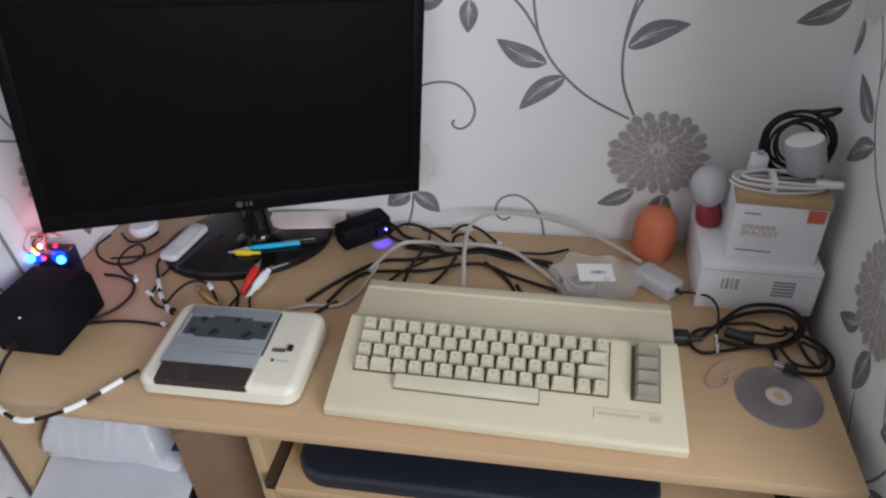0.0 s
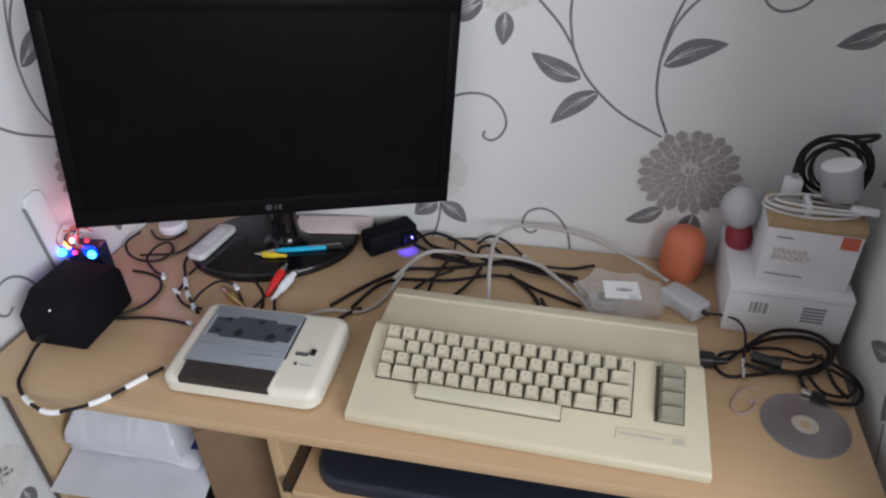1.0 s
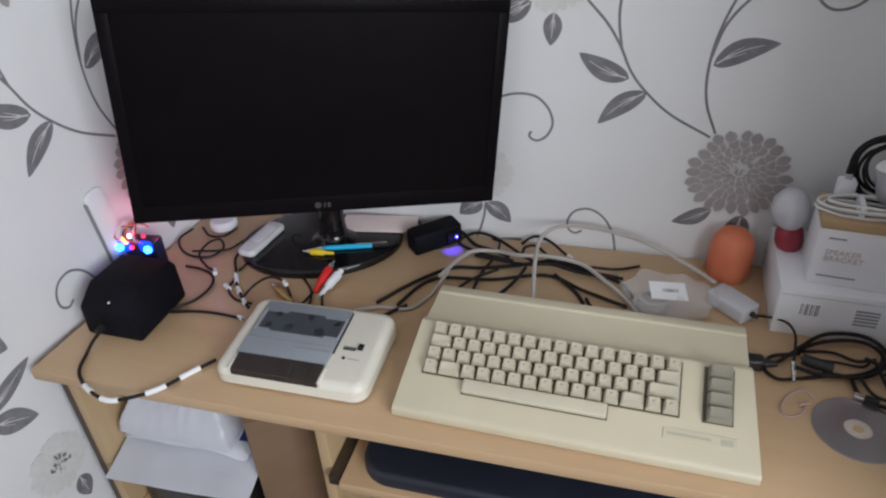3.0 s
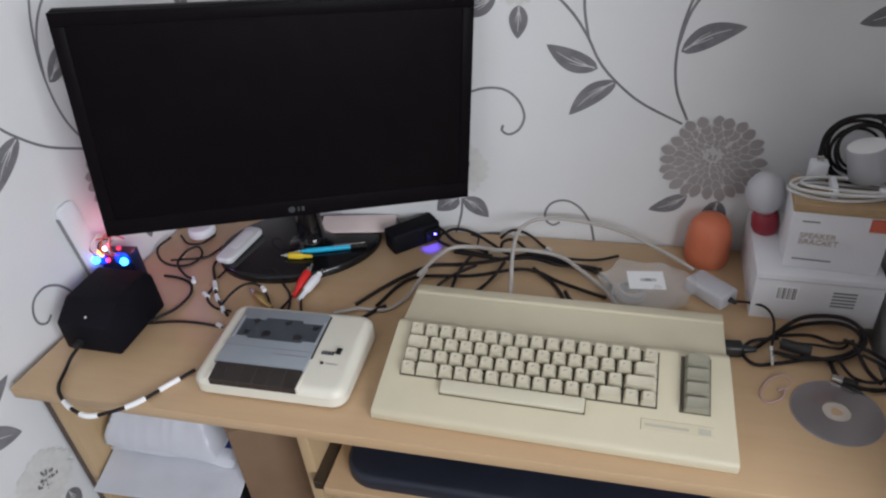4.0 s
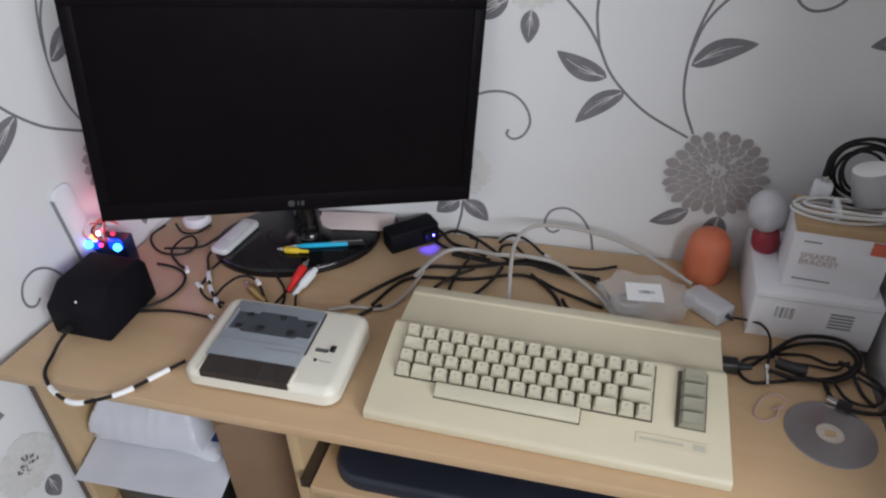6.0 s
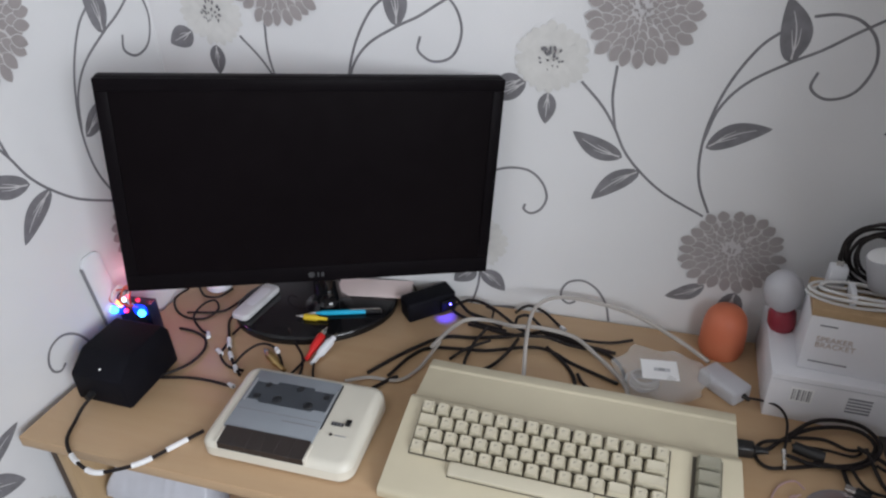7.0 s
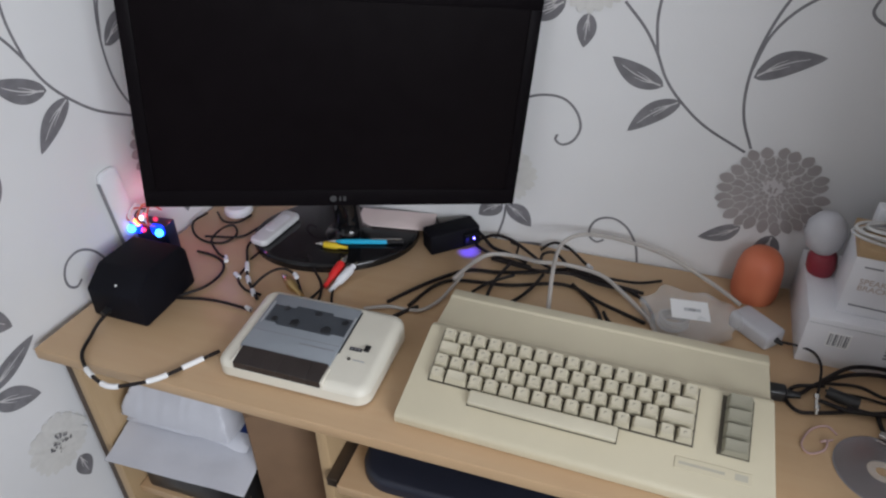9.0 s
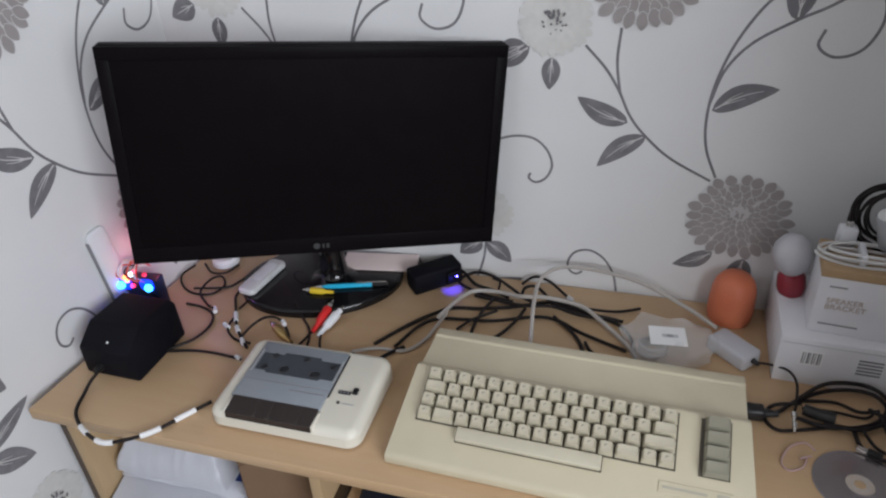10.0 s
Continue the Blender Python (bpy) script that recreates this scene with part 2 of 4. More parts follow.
wall_south = tagged(part("wall_south", box(-1.6, 1.6, ROOM_BACK - 0.1, ROOM_BACK, 0, CEIL), DIM_WALL), "unseen room wall, darkened to cut bounce light", "wall", kind="structure")
# unseen wall with the window, beside and behind the walker
_sill, _head, _wl, _wr = 1.10, 2.14, -1.50, -0.10
wall_east_far = tagged(part("wall_east_far", merge(
    box(1.5, 1.6, ROOM_BACK, _wl, 0, CEIL), box(1.5, 1.6, _wr, 0.62, 0, CEIL),
    box(1.5, 1.6, _wl, _wr, 0, _sill), box(1.5, 1.6, _wl, _wr, _head, CEIL)), DIM_WALL), "unseen room wall with a window, darkened to cut bounce light", "wall", kind="structure")


# ---- wallpaper print, laid out in u (along the wall) and v (height) ----
def ribbon(bm, pts, w, lift, per=8, taper=0.0):
    line = spline(pts, per)
    n, prev = len(line), None
    for i, c in enumerate(line):
        d = line[min(i + 1, n - 1)] - line[max(i - 1, 0)]
        s = Vector((-d.y, d.x, 0)).normalized() * (w / 2) * (1 - taper * i / (n - 1))
        q = (bm.verts.new((c.x + s.x, c.y + s.y, lift)), bm.verts.new((c.x - s.x, c.y - s.y, lift)))
        if prev:
            bm.faces.new((prev[0], prev[1], q[1], q[0]))
        prev = q


def blade(bm, base, tip, width, lift, bend=0.0, n=10, blunt=0.55, full=0.8):
    """A leaf or petal outline from base to tip."""
    b, t = Vector((*base, 0)), Vector((*tip, 0))
    d = t - b
    s = Vector((-d.y, d.x, 0)).normalized()
    left, right = [], []
    for i in range(n + 1):
        k = i / n
        half = width / 2 * (math.sin(math.pi * k ** blunt) ** full if 0 < k < 1 else 0)
        c = b + d * k + s * bend * math.sin(math.pi * k)
        left.append(c + s * half), right.append(c - s * half)
    ring = left + right[-2:0:-1]
    bm.faces.new([bm.verts.new((v.x, v.y, lift)) for v in ring][::-1])


_layer = iter(range(100000))


def lift_of(base):
    """Every printed figure lies in a plane of its own, so that none coincide."""
    return base + (next(_layer) % 29) * 0.000007


def printed_leaf(base, tip, width, bend=0.0):
    dark, line = bmesh.new(), bmesh.new()
    z = lift_of(0.0004)
    blade(dark, base, tip, width, z, bend, 14, 0.8)
    b, t = Vector((*base, 0)), Vector((*tip, 0))
    d = t - b
    s = Vector((-d.y, d.x, 0)).normalized()
    ribbon(line, [(b + d * k + s * bend * math.sin(math.pi * k)).xy for k in (0.05, 0.3, 0.55, 0.78)], 0.0024, z + 0.00022, 5, 0.7)
    for side in (1, -1):
        ribbon(line, [(b + d * k + s * (bend * math.sin(math.pi * k) + side * o)).xy for k, o in ((0.16, 0), (0.32, width * 0.10), (0.5, width * 0.14))], 0.0017, z + 0.00021 + side * 0.000004, 4, 0.7)
    return [("printed_leaf", dark, PRINT_DARK), ("leaf_vein", line, PRINT_LINE)]


def printed_flower(c, R, pale=False, squash=0.95):
    rng = random.Random(round(c[0] * 1000) + round(c[1] * 77))
    petal, line = bmesh.new(), bmesh.new()
    lift = lift_of(0.0009)
    backing = bmesh.new()
    backing.faces.new([backing.verts.new((c[0] + R * 0.80 * math.cos(2 * math.pi * i / 40), c[1] + R * 0.80 * squash * math.sin(2 * math.pi * i / 40), lift)) for i in range(40)])
    # the heart of the flower sits a little above its middle, so the lower petals are longer
    rings = ((1.0, 24, 0.30), (0.83, 22, 0.31), (0.65, 18, 0.29), (0.48, 15, 0.23), (0.34, 13, 0.16))
    for k, (r, n, ln) in enumerate(rings):
        for i in range(n):
            a = 2 * math.pi * (i + 0.5 * (k % 2) + rng.uniform(-0.2, 0.2)) / n
            low = 1 - 0.16 * math.sin(a)
            ro = R * r * rng.uniform(0.92, 1.03)
            ri = ro - R * ln * low
            w = 2 * math.pi * R * (r - ln * 0.42) / n * rng.uniform(0.90, 1.04)
            u = Vector((math.cos(a), math.sin(a) * squash))
            heart = Vector(c) + Vector((0, R * 0.13 * (1 - r)))
            b, t = heart + u * ri, heart + u * ro
            z = lift + 0.00008 + (len(rings) - k) * (0.00016 if pale else 0.00025) + (i % 3 if i < n - 1 else 3) * 0.00004
            blade(line, b - u * 0.0008, t + u * 0.0008, w + 0.0012, z, 0, 12, 0.98, 0.70)
            blade(petal, b, t, w - 0.0010, z + 0.00002, 0, 12, 0.98, 0.70)
    heart = Vector(c) + Vector((0, R * 0.10))
    for i in range(34):
        a, rr = rng.uniform(0, 2 * math.pi), R * 0.24 * rng.random() ** 0.6
        p = heart + Vector((math.cos(a), math.sin(a) * squash)) * rr
        q = p + Vector((math.cos(a) * 0.5, abs(math.sin(a)) + 0.4)) * R * 0.06
        blade(petal, p, q, R * 0.032, lift + 0.0019 + i * 0.000004, 0, 5, 1.0)
    if pale:
        stamen = bmesh.new()
        for i in range(30):
            a, rr = rng.uniform(0, 2 * math.pi), R * 0.32 * rng.random() ** 0.6
            p = Vector(c) + Vector((math.cos(a), math.sin(a))) * rr
            q = p + Vector((math.cos(a) * 0.6, 0.5 + 0.6 * math.sin(a))) * R * 0.13
            blade(stamen, p, q, R * 0.065, 0.0036 + i * 0.000006, 0, 5, 1.0)
        return [("printed_flower", petal, PRINT_PALE), ("petal_outline", line, PRINT_PALE), ("flower_ground", backing, PRINT_PALE), ("stamens", stamen, PRINT_DARK)]
    return [("printed_flower", petal, PRINT_GREY), ("petal_outline", line, PRINT_LINE), ("flower_ground", backing, PRINT_LINE)]


def printed_stem(pts, w=0.0037):
    bm = bmesh.new()
    ribbon(bm, pts, w, lift_of(0.00015), 12)
    return [("printed_stem", bm, PRINT_DARK)]


def motif(u0, v0):
    """All printed figures of one drop of the paper."""
    def o(*pts):
        return [(x + u0, y + v0) for x, y in pts]
    out = []
    add = out.append
    add(printed_flower(*o((0.343, 0.901)), 0.0745))
    add(printed_flower(*o((0.1815, 1.231)), 0.0745))
    add(printed_flower(*o((0.0705, 1.172)), 0.051, True))
    add(printed_flower(*o((-0.034, 0.872)), 0.051, True))
    add(printed_flower(*o((0.0, 0.572)), 0.051, True))
    add(printed_stem(o((0.296, 0.956), (0.239, 0.986), (0.202, 1.017), (0.178, 1.046), (0.161, 1.080), (0.141, 1.111), (0.112, 1.142))))
    add(printed_stem(o((0.162, 1.078), (0.155, 1.122), (0.157, 1.166))))
    add(printed_stem(o((0.302, 0.962), (0.284, 1.004), (0.278, 1.046), (0.282, 1.095), (0.298, 1.149), (0.325, 1.197), (0.353, 1.222))))
    add(printed_stem(o((0.279, 1.070), (0.291, 1.115), (0.318, 1.151), (0.363, 1.180), (0.396, 1.197), (0.431, 1.220), (0.470, 1.243))))
    add(printed_stem(o((0.378, 1.236), (0.404, 1.239), (0.430, 1.232), (0.450, 1.212), (0.457, 1.184), (0.449, 1.156), (0.434, 1.141), (0.411, 1.137), (0.393, 1.150), (0.397, 1.170))))
    add(printed_leaf(*o((0.176, 1.036), (0.105, 1.070)), 0.031, 0.005))
    add(printed_leaf(*o((0.202, 1.018), (0.138, 0.966)), 0.029, -0.005))
    add(printed_leaf(*o((0.283, 1.060), (0.361, 1.093)), 0.031, 0.007))
    add(printed_leaf(*o((0.363, 1.180), (0.347, 1.258)), 0.036, -0.007))
    add(printed_leaf(*o((0.548, 1.124), (0.488, 1.096)), 0.028, 0.004))
    add(printed_leaf(*o((0.316, 0.840), (0.262, 0.812)), 0.026, 0.004))
    add(printed_leaf(*o((0.360, 0.834), (0.352, 0.768)), 0.036))
    add(printed_stem(o((0.398, 0.858), (0.412, 0.838), (0.436, 0.800))))
    add(printed_leaf(*o((0.031, 1.141), (-0.012, 1.118)), 0.034))
    add(printed_leaf(*o((0.068, 1.124), (0.065, 1.078)), 0.026))
    add(printed_stem(o((-0.02, 0.994), (0.015, 1.005), (0.045, 1.003), (0.065, 0.986), (0.073, 0.962), (0.065, 0.941), (0.050, 0.932), (0.039, 0.938), (0.041, 0.947))))
    add(printed_stem(o((0.183, 0.748), (0.176, 0.780), (0.160, 0.807), (0.138, 0.820), (0.116, 0.815), (0.105, 0.798), (0.106, 0.781), (0.117, 0.773), (0.128, 0.779))))
    add(printed_leaf(*o((-0.028, 0.815), (0.012, 0.781)), 0.032, 0.003))
    add(printed_leaf(*o((-0.036, 0.815), (-0.075, 0.788)), 0.032, -0.003))
    add(printed_stem(o((-0.030, 0.815), (-0.035, 0.780), (-0.051, 0.735), (-0.088, 0.677), (-0.122, 0.632), (-0.155, 0.575))))
    add(printed_stem(o((-0.15, 0.77), (-0.128, 0.715), (-0.130, 0.66), (-0.150, 0.575))))
    add(printed_leaf(*o((-0.051, 0.716), (0.032, 0.752)), 0.026))
    add(printed_leaf(*o((-0.055, 0.703), (0.008, 0.665)), 0.036))
    add(printed_leaf(*o((0.018, 0.522), (0.022, 0.476)), 0.03))
    return out


def hang_paper(wall, to_world, umin, umax, shifts):
    """Prints the figures on a wall; to_world takes (u, v, lift) to the room."""
    for u0, v0 in shifts:
        for figure in motif(u0, v0):
            first = None
            for name, bm, material in figure:
                for edge, n in ((umin, -1), (umax, 1)):
                    bmesh.ops.bisect_plane(bm, geom=bm.verts[:] + bm.edges[:] + bm.faces[:], plane_co=(edge, 0, 0), plane_no=(n, 0, 0), clear_outer=True)
                if not bm.faces:
                    bm.free()
                    continue
                bmesh.ops.transform(bm, matrix=wall.matrix_world.inverted() @ to_world, verts=bm.verts[:])
                ob = part(name, bm, material, first or wall, smooth=False)
                first = first or ob




def frame_of(origin, along, normal):
    m = Matrix.Identity(4)
    m.col[0], m.col[1], m.col[2], m.col[3] = (*along, 0), (0, 0, 1, 0), (*normal, 0), (*origin, 1)
    return m


bpy.context.view_layer.update()
hang_paper(wall_north, frame_of((0, WALL_Y, 0), (1, 0, 0), (0, -1, 0)), LEFT_X + 0.002, RIGHT_X - 0.002, ((0, 0),))
# the next drop was hung slightly askew
_askew = Matrix(((1, 0, 0, 0), (-0.06, 1, 0, -0.009), (0, 0, 1, 0), (0, 0, 0, 1)))
hang_paper(wall_north, frame_of((0, WALL_Y, 0), (1, 0, 0), (0, -1, 0)) @ _askew, LEFT_X + 0.002, RIGHT_X - 0.002, ((-0.511, 0.025),))
_s, _c = math.sin(radians(SKEW)), math.cos(radians(SKEW))
hang_paper(wall_west, frame_of((LEFT_X, WALL_Y, -0.96 * 0.055), (_s, _c, 0), (_c, -_s, 0)) @ Matrix.Diagonal((1, 1.055, 1, 1)), -1.1, -0.002, ((0.735 - WALL_Y, 0.012), (0.735 - WALL_Y - 0.511, 0.012)))
hang_paper(wall_east, frame_of((RIGHT_X, 0, 0), (0, -1, 0), (-1, 0, 0)), -WALL_Y + 0.002, -0.36, ((-1.256, -0.022), (-1.256 + 0.511, -0.022)))


# ---- the desk ----
DESK_L, DESK_R, DESK_F = -0.572, 0.54, 0.748
desk = thing("desk", "light oak laminate computer desk against the wall", "desk", pose(0, 0, 0))
_top = prism([(DESK_L, DESK_F), (DESK_R, DESK_F), (DESK_R, WALL_Y - 0.004), (LEFT_X + 0.004, WALL_Y - 0.004)], TOP - 0.018, TOP, 0.0018, 2)
part("desktop", _top, WOOD, desk)
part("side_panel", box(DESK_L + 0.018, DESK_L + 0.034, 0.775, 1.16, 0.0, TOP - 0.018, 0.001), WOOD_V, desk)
# dark brown strip on the outer side of the left panel
part("dark_strip", box(DESK_L + 0.004, DESK_L + 0.0178, 0.777, 1.12, 0.0, TOP - 0.0182, 0.001), DARK_STRIP, desk, "dark brown strip along the left side panel")
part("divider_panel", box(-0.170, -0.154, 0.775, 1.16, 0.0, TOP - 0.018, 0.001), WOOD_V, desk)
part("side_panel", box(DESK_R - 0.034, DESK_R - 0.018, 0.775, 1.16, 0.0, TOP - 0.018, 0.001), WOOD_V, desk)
part("shelf", box(DESK_L + 0.036, -0.172, 0.79, 1.15, 0.40, 0.416, 0.001), WOOD, desk)
part("back_panel", box(DESK_L + 0.036, -0.172, 1.15, 1.158, 0.05, TOP - 0.02, 0.001), WOOD, desk)
part("keyboard_tray", box(-0.136, DESK_R - 0.052, 0.752, 1.08, 0.615, 0.631, 0.0015), WOOD, desk)
for _x in (-0.1535, DESK_R - 0.0495):
    part("drawer_runner", box(_x, _x + 0.0155, 0.758, 1.08, 0.617, 0.632, 0.001), RUNNER, desk)

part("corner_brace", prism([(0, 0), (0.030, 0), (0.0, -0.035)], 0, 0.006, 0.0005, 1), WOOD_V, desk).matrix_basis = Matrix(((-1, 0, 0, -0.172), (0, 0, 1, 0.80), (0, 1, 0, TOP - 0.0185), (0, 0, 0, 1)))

# ---- monitor ----
EMBLEM = mat("dull_emblem", (0.05, 0.05, 0.053), 0.4, var=0.1)


def monitor():
    t = thing("monitor", "large black flat monitor, switched off, on an oval stand", "monitor", pose(-0.268, 1.088, TOP, 0, 0, 20))
    W, H = 0.522, 0.302
    inv = pose(-0.268, 1.088, TOP, 0, 0, 20).inverted()
    # the panel is turned to the room and sags a little on its stand
    set_up = inv @ pose(-0.226, 1.040, 1.023, 0, 0, 28.4) @ pose(0, 0, 0, -2.3, 0, 0) @ pose(0, 0, 0, 0, 6.0, 0) @ pose(0, 0.027, -H / 2)

    def put(name, bm, material, parent=t, label=""):
        return part(name, moved(bm, set_up), material, parent, label)
    put("housing", moved(prism(rrect(W, H, 0.006, 4, 0, H / 2), 0.0, 0.022, 0.003, 2), pose(0, 0, 0, 90, 0, 0)), BEZEL)
    b = 0.017
    bez = put("bezel", merge(box(-W / 2 + 0.001, W / 2 - 0.001, -0.0270, -0.0215, H - b, H - 0.001, 0.0012), box(-W / 2 + 0.001, -W / 2 + b, -0.0270, -0.0215, 0.026, H - b, 0.0012),
                             box(W / 2 - b, W / 2 - 0.001, -0.0270, -0.0215, 0.026, H - b, 0.0012), box(-W / 2 + 0.001, W / 2 - 0.001, -0.0270, -0.0215, 0.001, 0.026, 0.0012)), BEZEL)
    put("screen", box(-W / 2 + b, W / 2 - b, -0.0252, -0.0218, 0.026, H - b), SCREEN)
    put("emblem", merge(moved(lathe([(0, 0), (0.0048, 0), (0.0048, 0.0004), (0, 0.0004)], 20), pose(-0.0075, -0.0271, 0.0125, 90, 0, 0)),
                        box(0.001, 0.0035, -0.0275, -0.0271, 0.0090, 0.0160), box(0.0065, 0.0105, -0.0275, -0.0271, 0.0090, 0.0160)), EMBLEM, bez, "small grey maker's emblem")
    put("back_cover", moved(prism(rrect(W * 0.66, H * 0.6, 0.04, 6), 0, 0.018, 0.006, 3), pose(0, 0.016, H / 2, 90, 0, 0)), BLACK)
    put("button_nub", box(W / 2 - 0.001, W / 2 + 0.0025, -0.018, -0.012, 0.048, 0.056, 0.0008, 1), BEZEL)
    neck = [(0, 0.012), (0.040, 0.012), (0.036, 0.015), (0.028, 0.019), (0.023, 0.027), (0.021, 0.045), (0.020, 0.150), (0, 0.150)]
    part("neck", moved(lathe(neck, 40), pose(0.006, 0.034, 0)), GLOSS_BLACK, t)
    part("base", prism(ellipse(0.136, 0.100, 64, -0.015, 0.039), 0.0, 0.013, 0.005, 3, "top"), GLOSS_BLACK, t, "oval glossy black base")
    return t


monitor()


# ---- home computer ----
def key_mesh(w, d=0.0170, h=0.0108):
    """A tapered keycap with a dished top."""
    bm = bmesh.new()
    g = 0.0011
    x, y, ix, iy = w / 2 - g, d / 2 - g, w / 2 - 0.0034, d / 2 - 0.0030
    rows = [[(-x, -y, 0), (x, -y, 0), (x, y, 0), (-x, y, 0)], [(-x, -y, 0.0015), (x, -y, 0.0015), (x, y, 0.0015), (-x, y, 0.0015)],
            [(-ix, -iy + 0.0006, h), (ix, -iy + 0.0006, h), (ix, iy + 0.0012, h), (-ix, iy + 0.0012, h)],
            [(-ix + 0.0018, -iy + 0.0024, h - 0.0007), (ix - 0.0018, -iy + 0.0024, h - 0.0007), (ix - 0.0018, iy - 0.0006, h - 0.0007), (-ix + 0.0018, iy - 0.0006, h - 0.0007)]]
    vs = [[bm.verts.new(p) for p in r] for r in rows]
    for a, b in zip(vs, vs[1:]):
        for i in range(4):
            bm.faces.new((a[i], a[(i + 1) % 4], b[(i + 1) % 4], b[i]))
    bm.faces.new(vs[-1])
    edges = [e for e in bm.edges if abs(e.verts[0].co.z - e.verts[1].co.z) > 0.004 or (e.verts[0].co.z > h - 0.0001 and e.verts[1].co.z > h - 0.0001)]
    bmesh.ops.bevel(bm, geom=edges, offset=0.0009, segments=2, affect="EDGES")
    bmesh.ops.recalc_face_normals(bm, faces=bm.faces[:])
    return bm


KB = pose(-0.0612, 0.776, TOP, 0, 0, -1.45)
KB_W, KB_D = 0.421, 0.206
SLOPE = math.degrees(math.atan2(0.0445, 0.112))


BADGE = mat("badge_ink", (0.44, 0.41, 0.33), 0.5, var=0.05)
LEGEND = mat("legend_ink", (0.20, 0.18, 0.145), 0.6, var=0.05)


def home_computer():
    t = thing("home_computer", "cream wedge-shaped home computer with built-in keyboard on the desk", "computer", KB)
    # front half: a wedge with a lip at its rear, rear half: a lower flat deck with a ridge
    side = [(0, 0.004), (0.004, 0.0), (0.120, 0.0), (0.124, 0.0605), (0.116, 0.0625), (0.004, 0.018), (0.0, 0.0145)]
    deck = [(0.116, 0.0), (0.199, 0.0), (KB_D, 0.006), (KB_D, 0.050), (0.202, 0.0555), (0.184, 0.0585), (0.182, 0.0565), (0.124, 0.0565), (0.116, 0.0565)]

    def swept(profile, x0, x1, bev):
        bm = prism(profile, x0, x1, bev, 2)
        return moved(bm, Matrix(((0, 0, 1, 0), (1, 0, 0, 0), (0, 1, 0, 0), (0, 0, 0, 1))))
    shell = swept(side, 0.002, KB_W, 0.0022)
    for v in shell.verts:
        # the sides draw in slightly towards the rear
        k = min(max(v.co.y / 0.12, 0), 1)
        v.co.x += k * (0.006 if v.co.x < 0.2 else -0.010)
    part("case", shell, CREAM, t)
    part("rear_deck", swept(deck, 0.0105, KB_W - 0.0125, 0.0015), CREAM, t)
    slope = pose(0, 0.004, 0.018, SLOPE, 0, 0)
    u = 0.0190
    x0 = 0.0285

    def on(x, y, z=0.0):
        return slope @ Matrix.Translation((x, y, z))
    yrow = [0.1075 - 0.0172 * i for i in range(5)]
    # thin dark plates paint the shade in the gaps between keycaps
    part("shaded_key_well", moved(box(x0 - 0.0008, x0 + 16 * u + 0.0008, yrow[3] - 0.0090, yrow[0] + 0.0090, 0.0003, 0.0012), slope), SHADED_WELL, t)
    part("shaded_key_well", moved(box(0.3575, 0.3600 + 1.60 * u, yrow[3] - 0.0090, yrow[0] + 0.008, 0.0003, 0.0012), slope), SHADED_WELL, t)
    cache = {}

    def key(x, row, w, material=CREAM_KEY, legend=True):
        k = (w, material.name)
        if k not in cache:
            ob = part("keycap", key_mesh(w * u, 0.0186 if material is KEY_SHADE else 0.0170), material, t)
            cache[k] = ob.data
        else:
            ob = new("keycap", cache[k])
            ob.parent = t
        ob.matrix_basis = on(x, yrow[row], 0.0022) @ pose(0, 0, 0, -2.5 + 1.2 * row, 0, 0)
        if legend:
            kk = ("legend", w)
            if kk not in cache:
                leg = merge(box(-0.0018, 0.0016, 0.0022, 0.0030, 0.01005, 0.01035), box(-0.0018, -0.0010, 0.0002, 0.0026, 0.01007, 0.01033))
                lo = part("legend", leg, LEGEND, ob, smooth=False)
                cache[kk] = lo.data
            else:
                lo = new("legend", cache[kk])
                lo.parent = ob
        return ob
    for i in range(16):
        key(x0 + (i + 0.5) * u, 0, 1)
    rows = ((1, [1.5] + [1] * 13 + [1.5]), (2, [1, 1] + [1] * 12 + [2]), (3, [1, 1.5] + [1] * 10 + [1.5, 1, 1]))
    for r, widths in rows:
        x = x0
        for w in widths:
            key(x + w * u / 2, r, w, legend=w < 1.4)
            x += w * u
    sp = part("space_bar", box(-4.5 * u, 4.5 * u, -0.0088, 0.0084, 0.0, 0.0085, 0.0022, 3), CREAM_KEY, t)
    sp.matrix_basis = on(x0 + 7.37 * u, yrow[4] - 0.001, 0.0012)
    part("space_bar_slot", moved(box(x0 + 2.82 * u, x0 + 11.92 * u, yrow[4] - 0.0102, yrow[4] + 0.0082, 0.0002, 0.0010), slope), SHADED_WELL, t)
    for r in range(4):
        key(0.3600 + 0.80 * u, r, 1.56, KEY_SHADE, False)
    plate = part("name_plate", moved(box(0.317, 0.395, 0.021, 0.034, 0.0002, 0.0011, 0.0004, 1), slope), CREAM, t, "small badge plate with a grey line of unreadable marks")
    part("badge_bar", moved(box(0.321, 0.368, 0.0260, 0.0290, 0.0011, 0.0014), slope), BADGE, plate)
    part("badge_bar", moved(box(0.378, 0.391, 0.0240, 0.0310, 0.0011, 0.0014), slope), BADGE, plate)
    return t


home_computer()


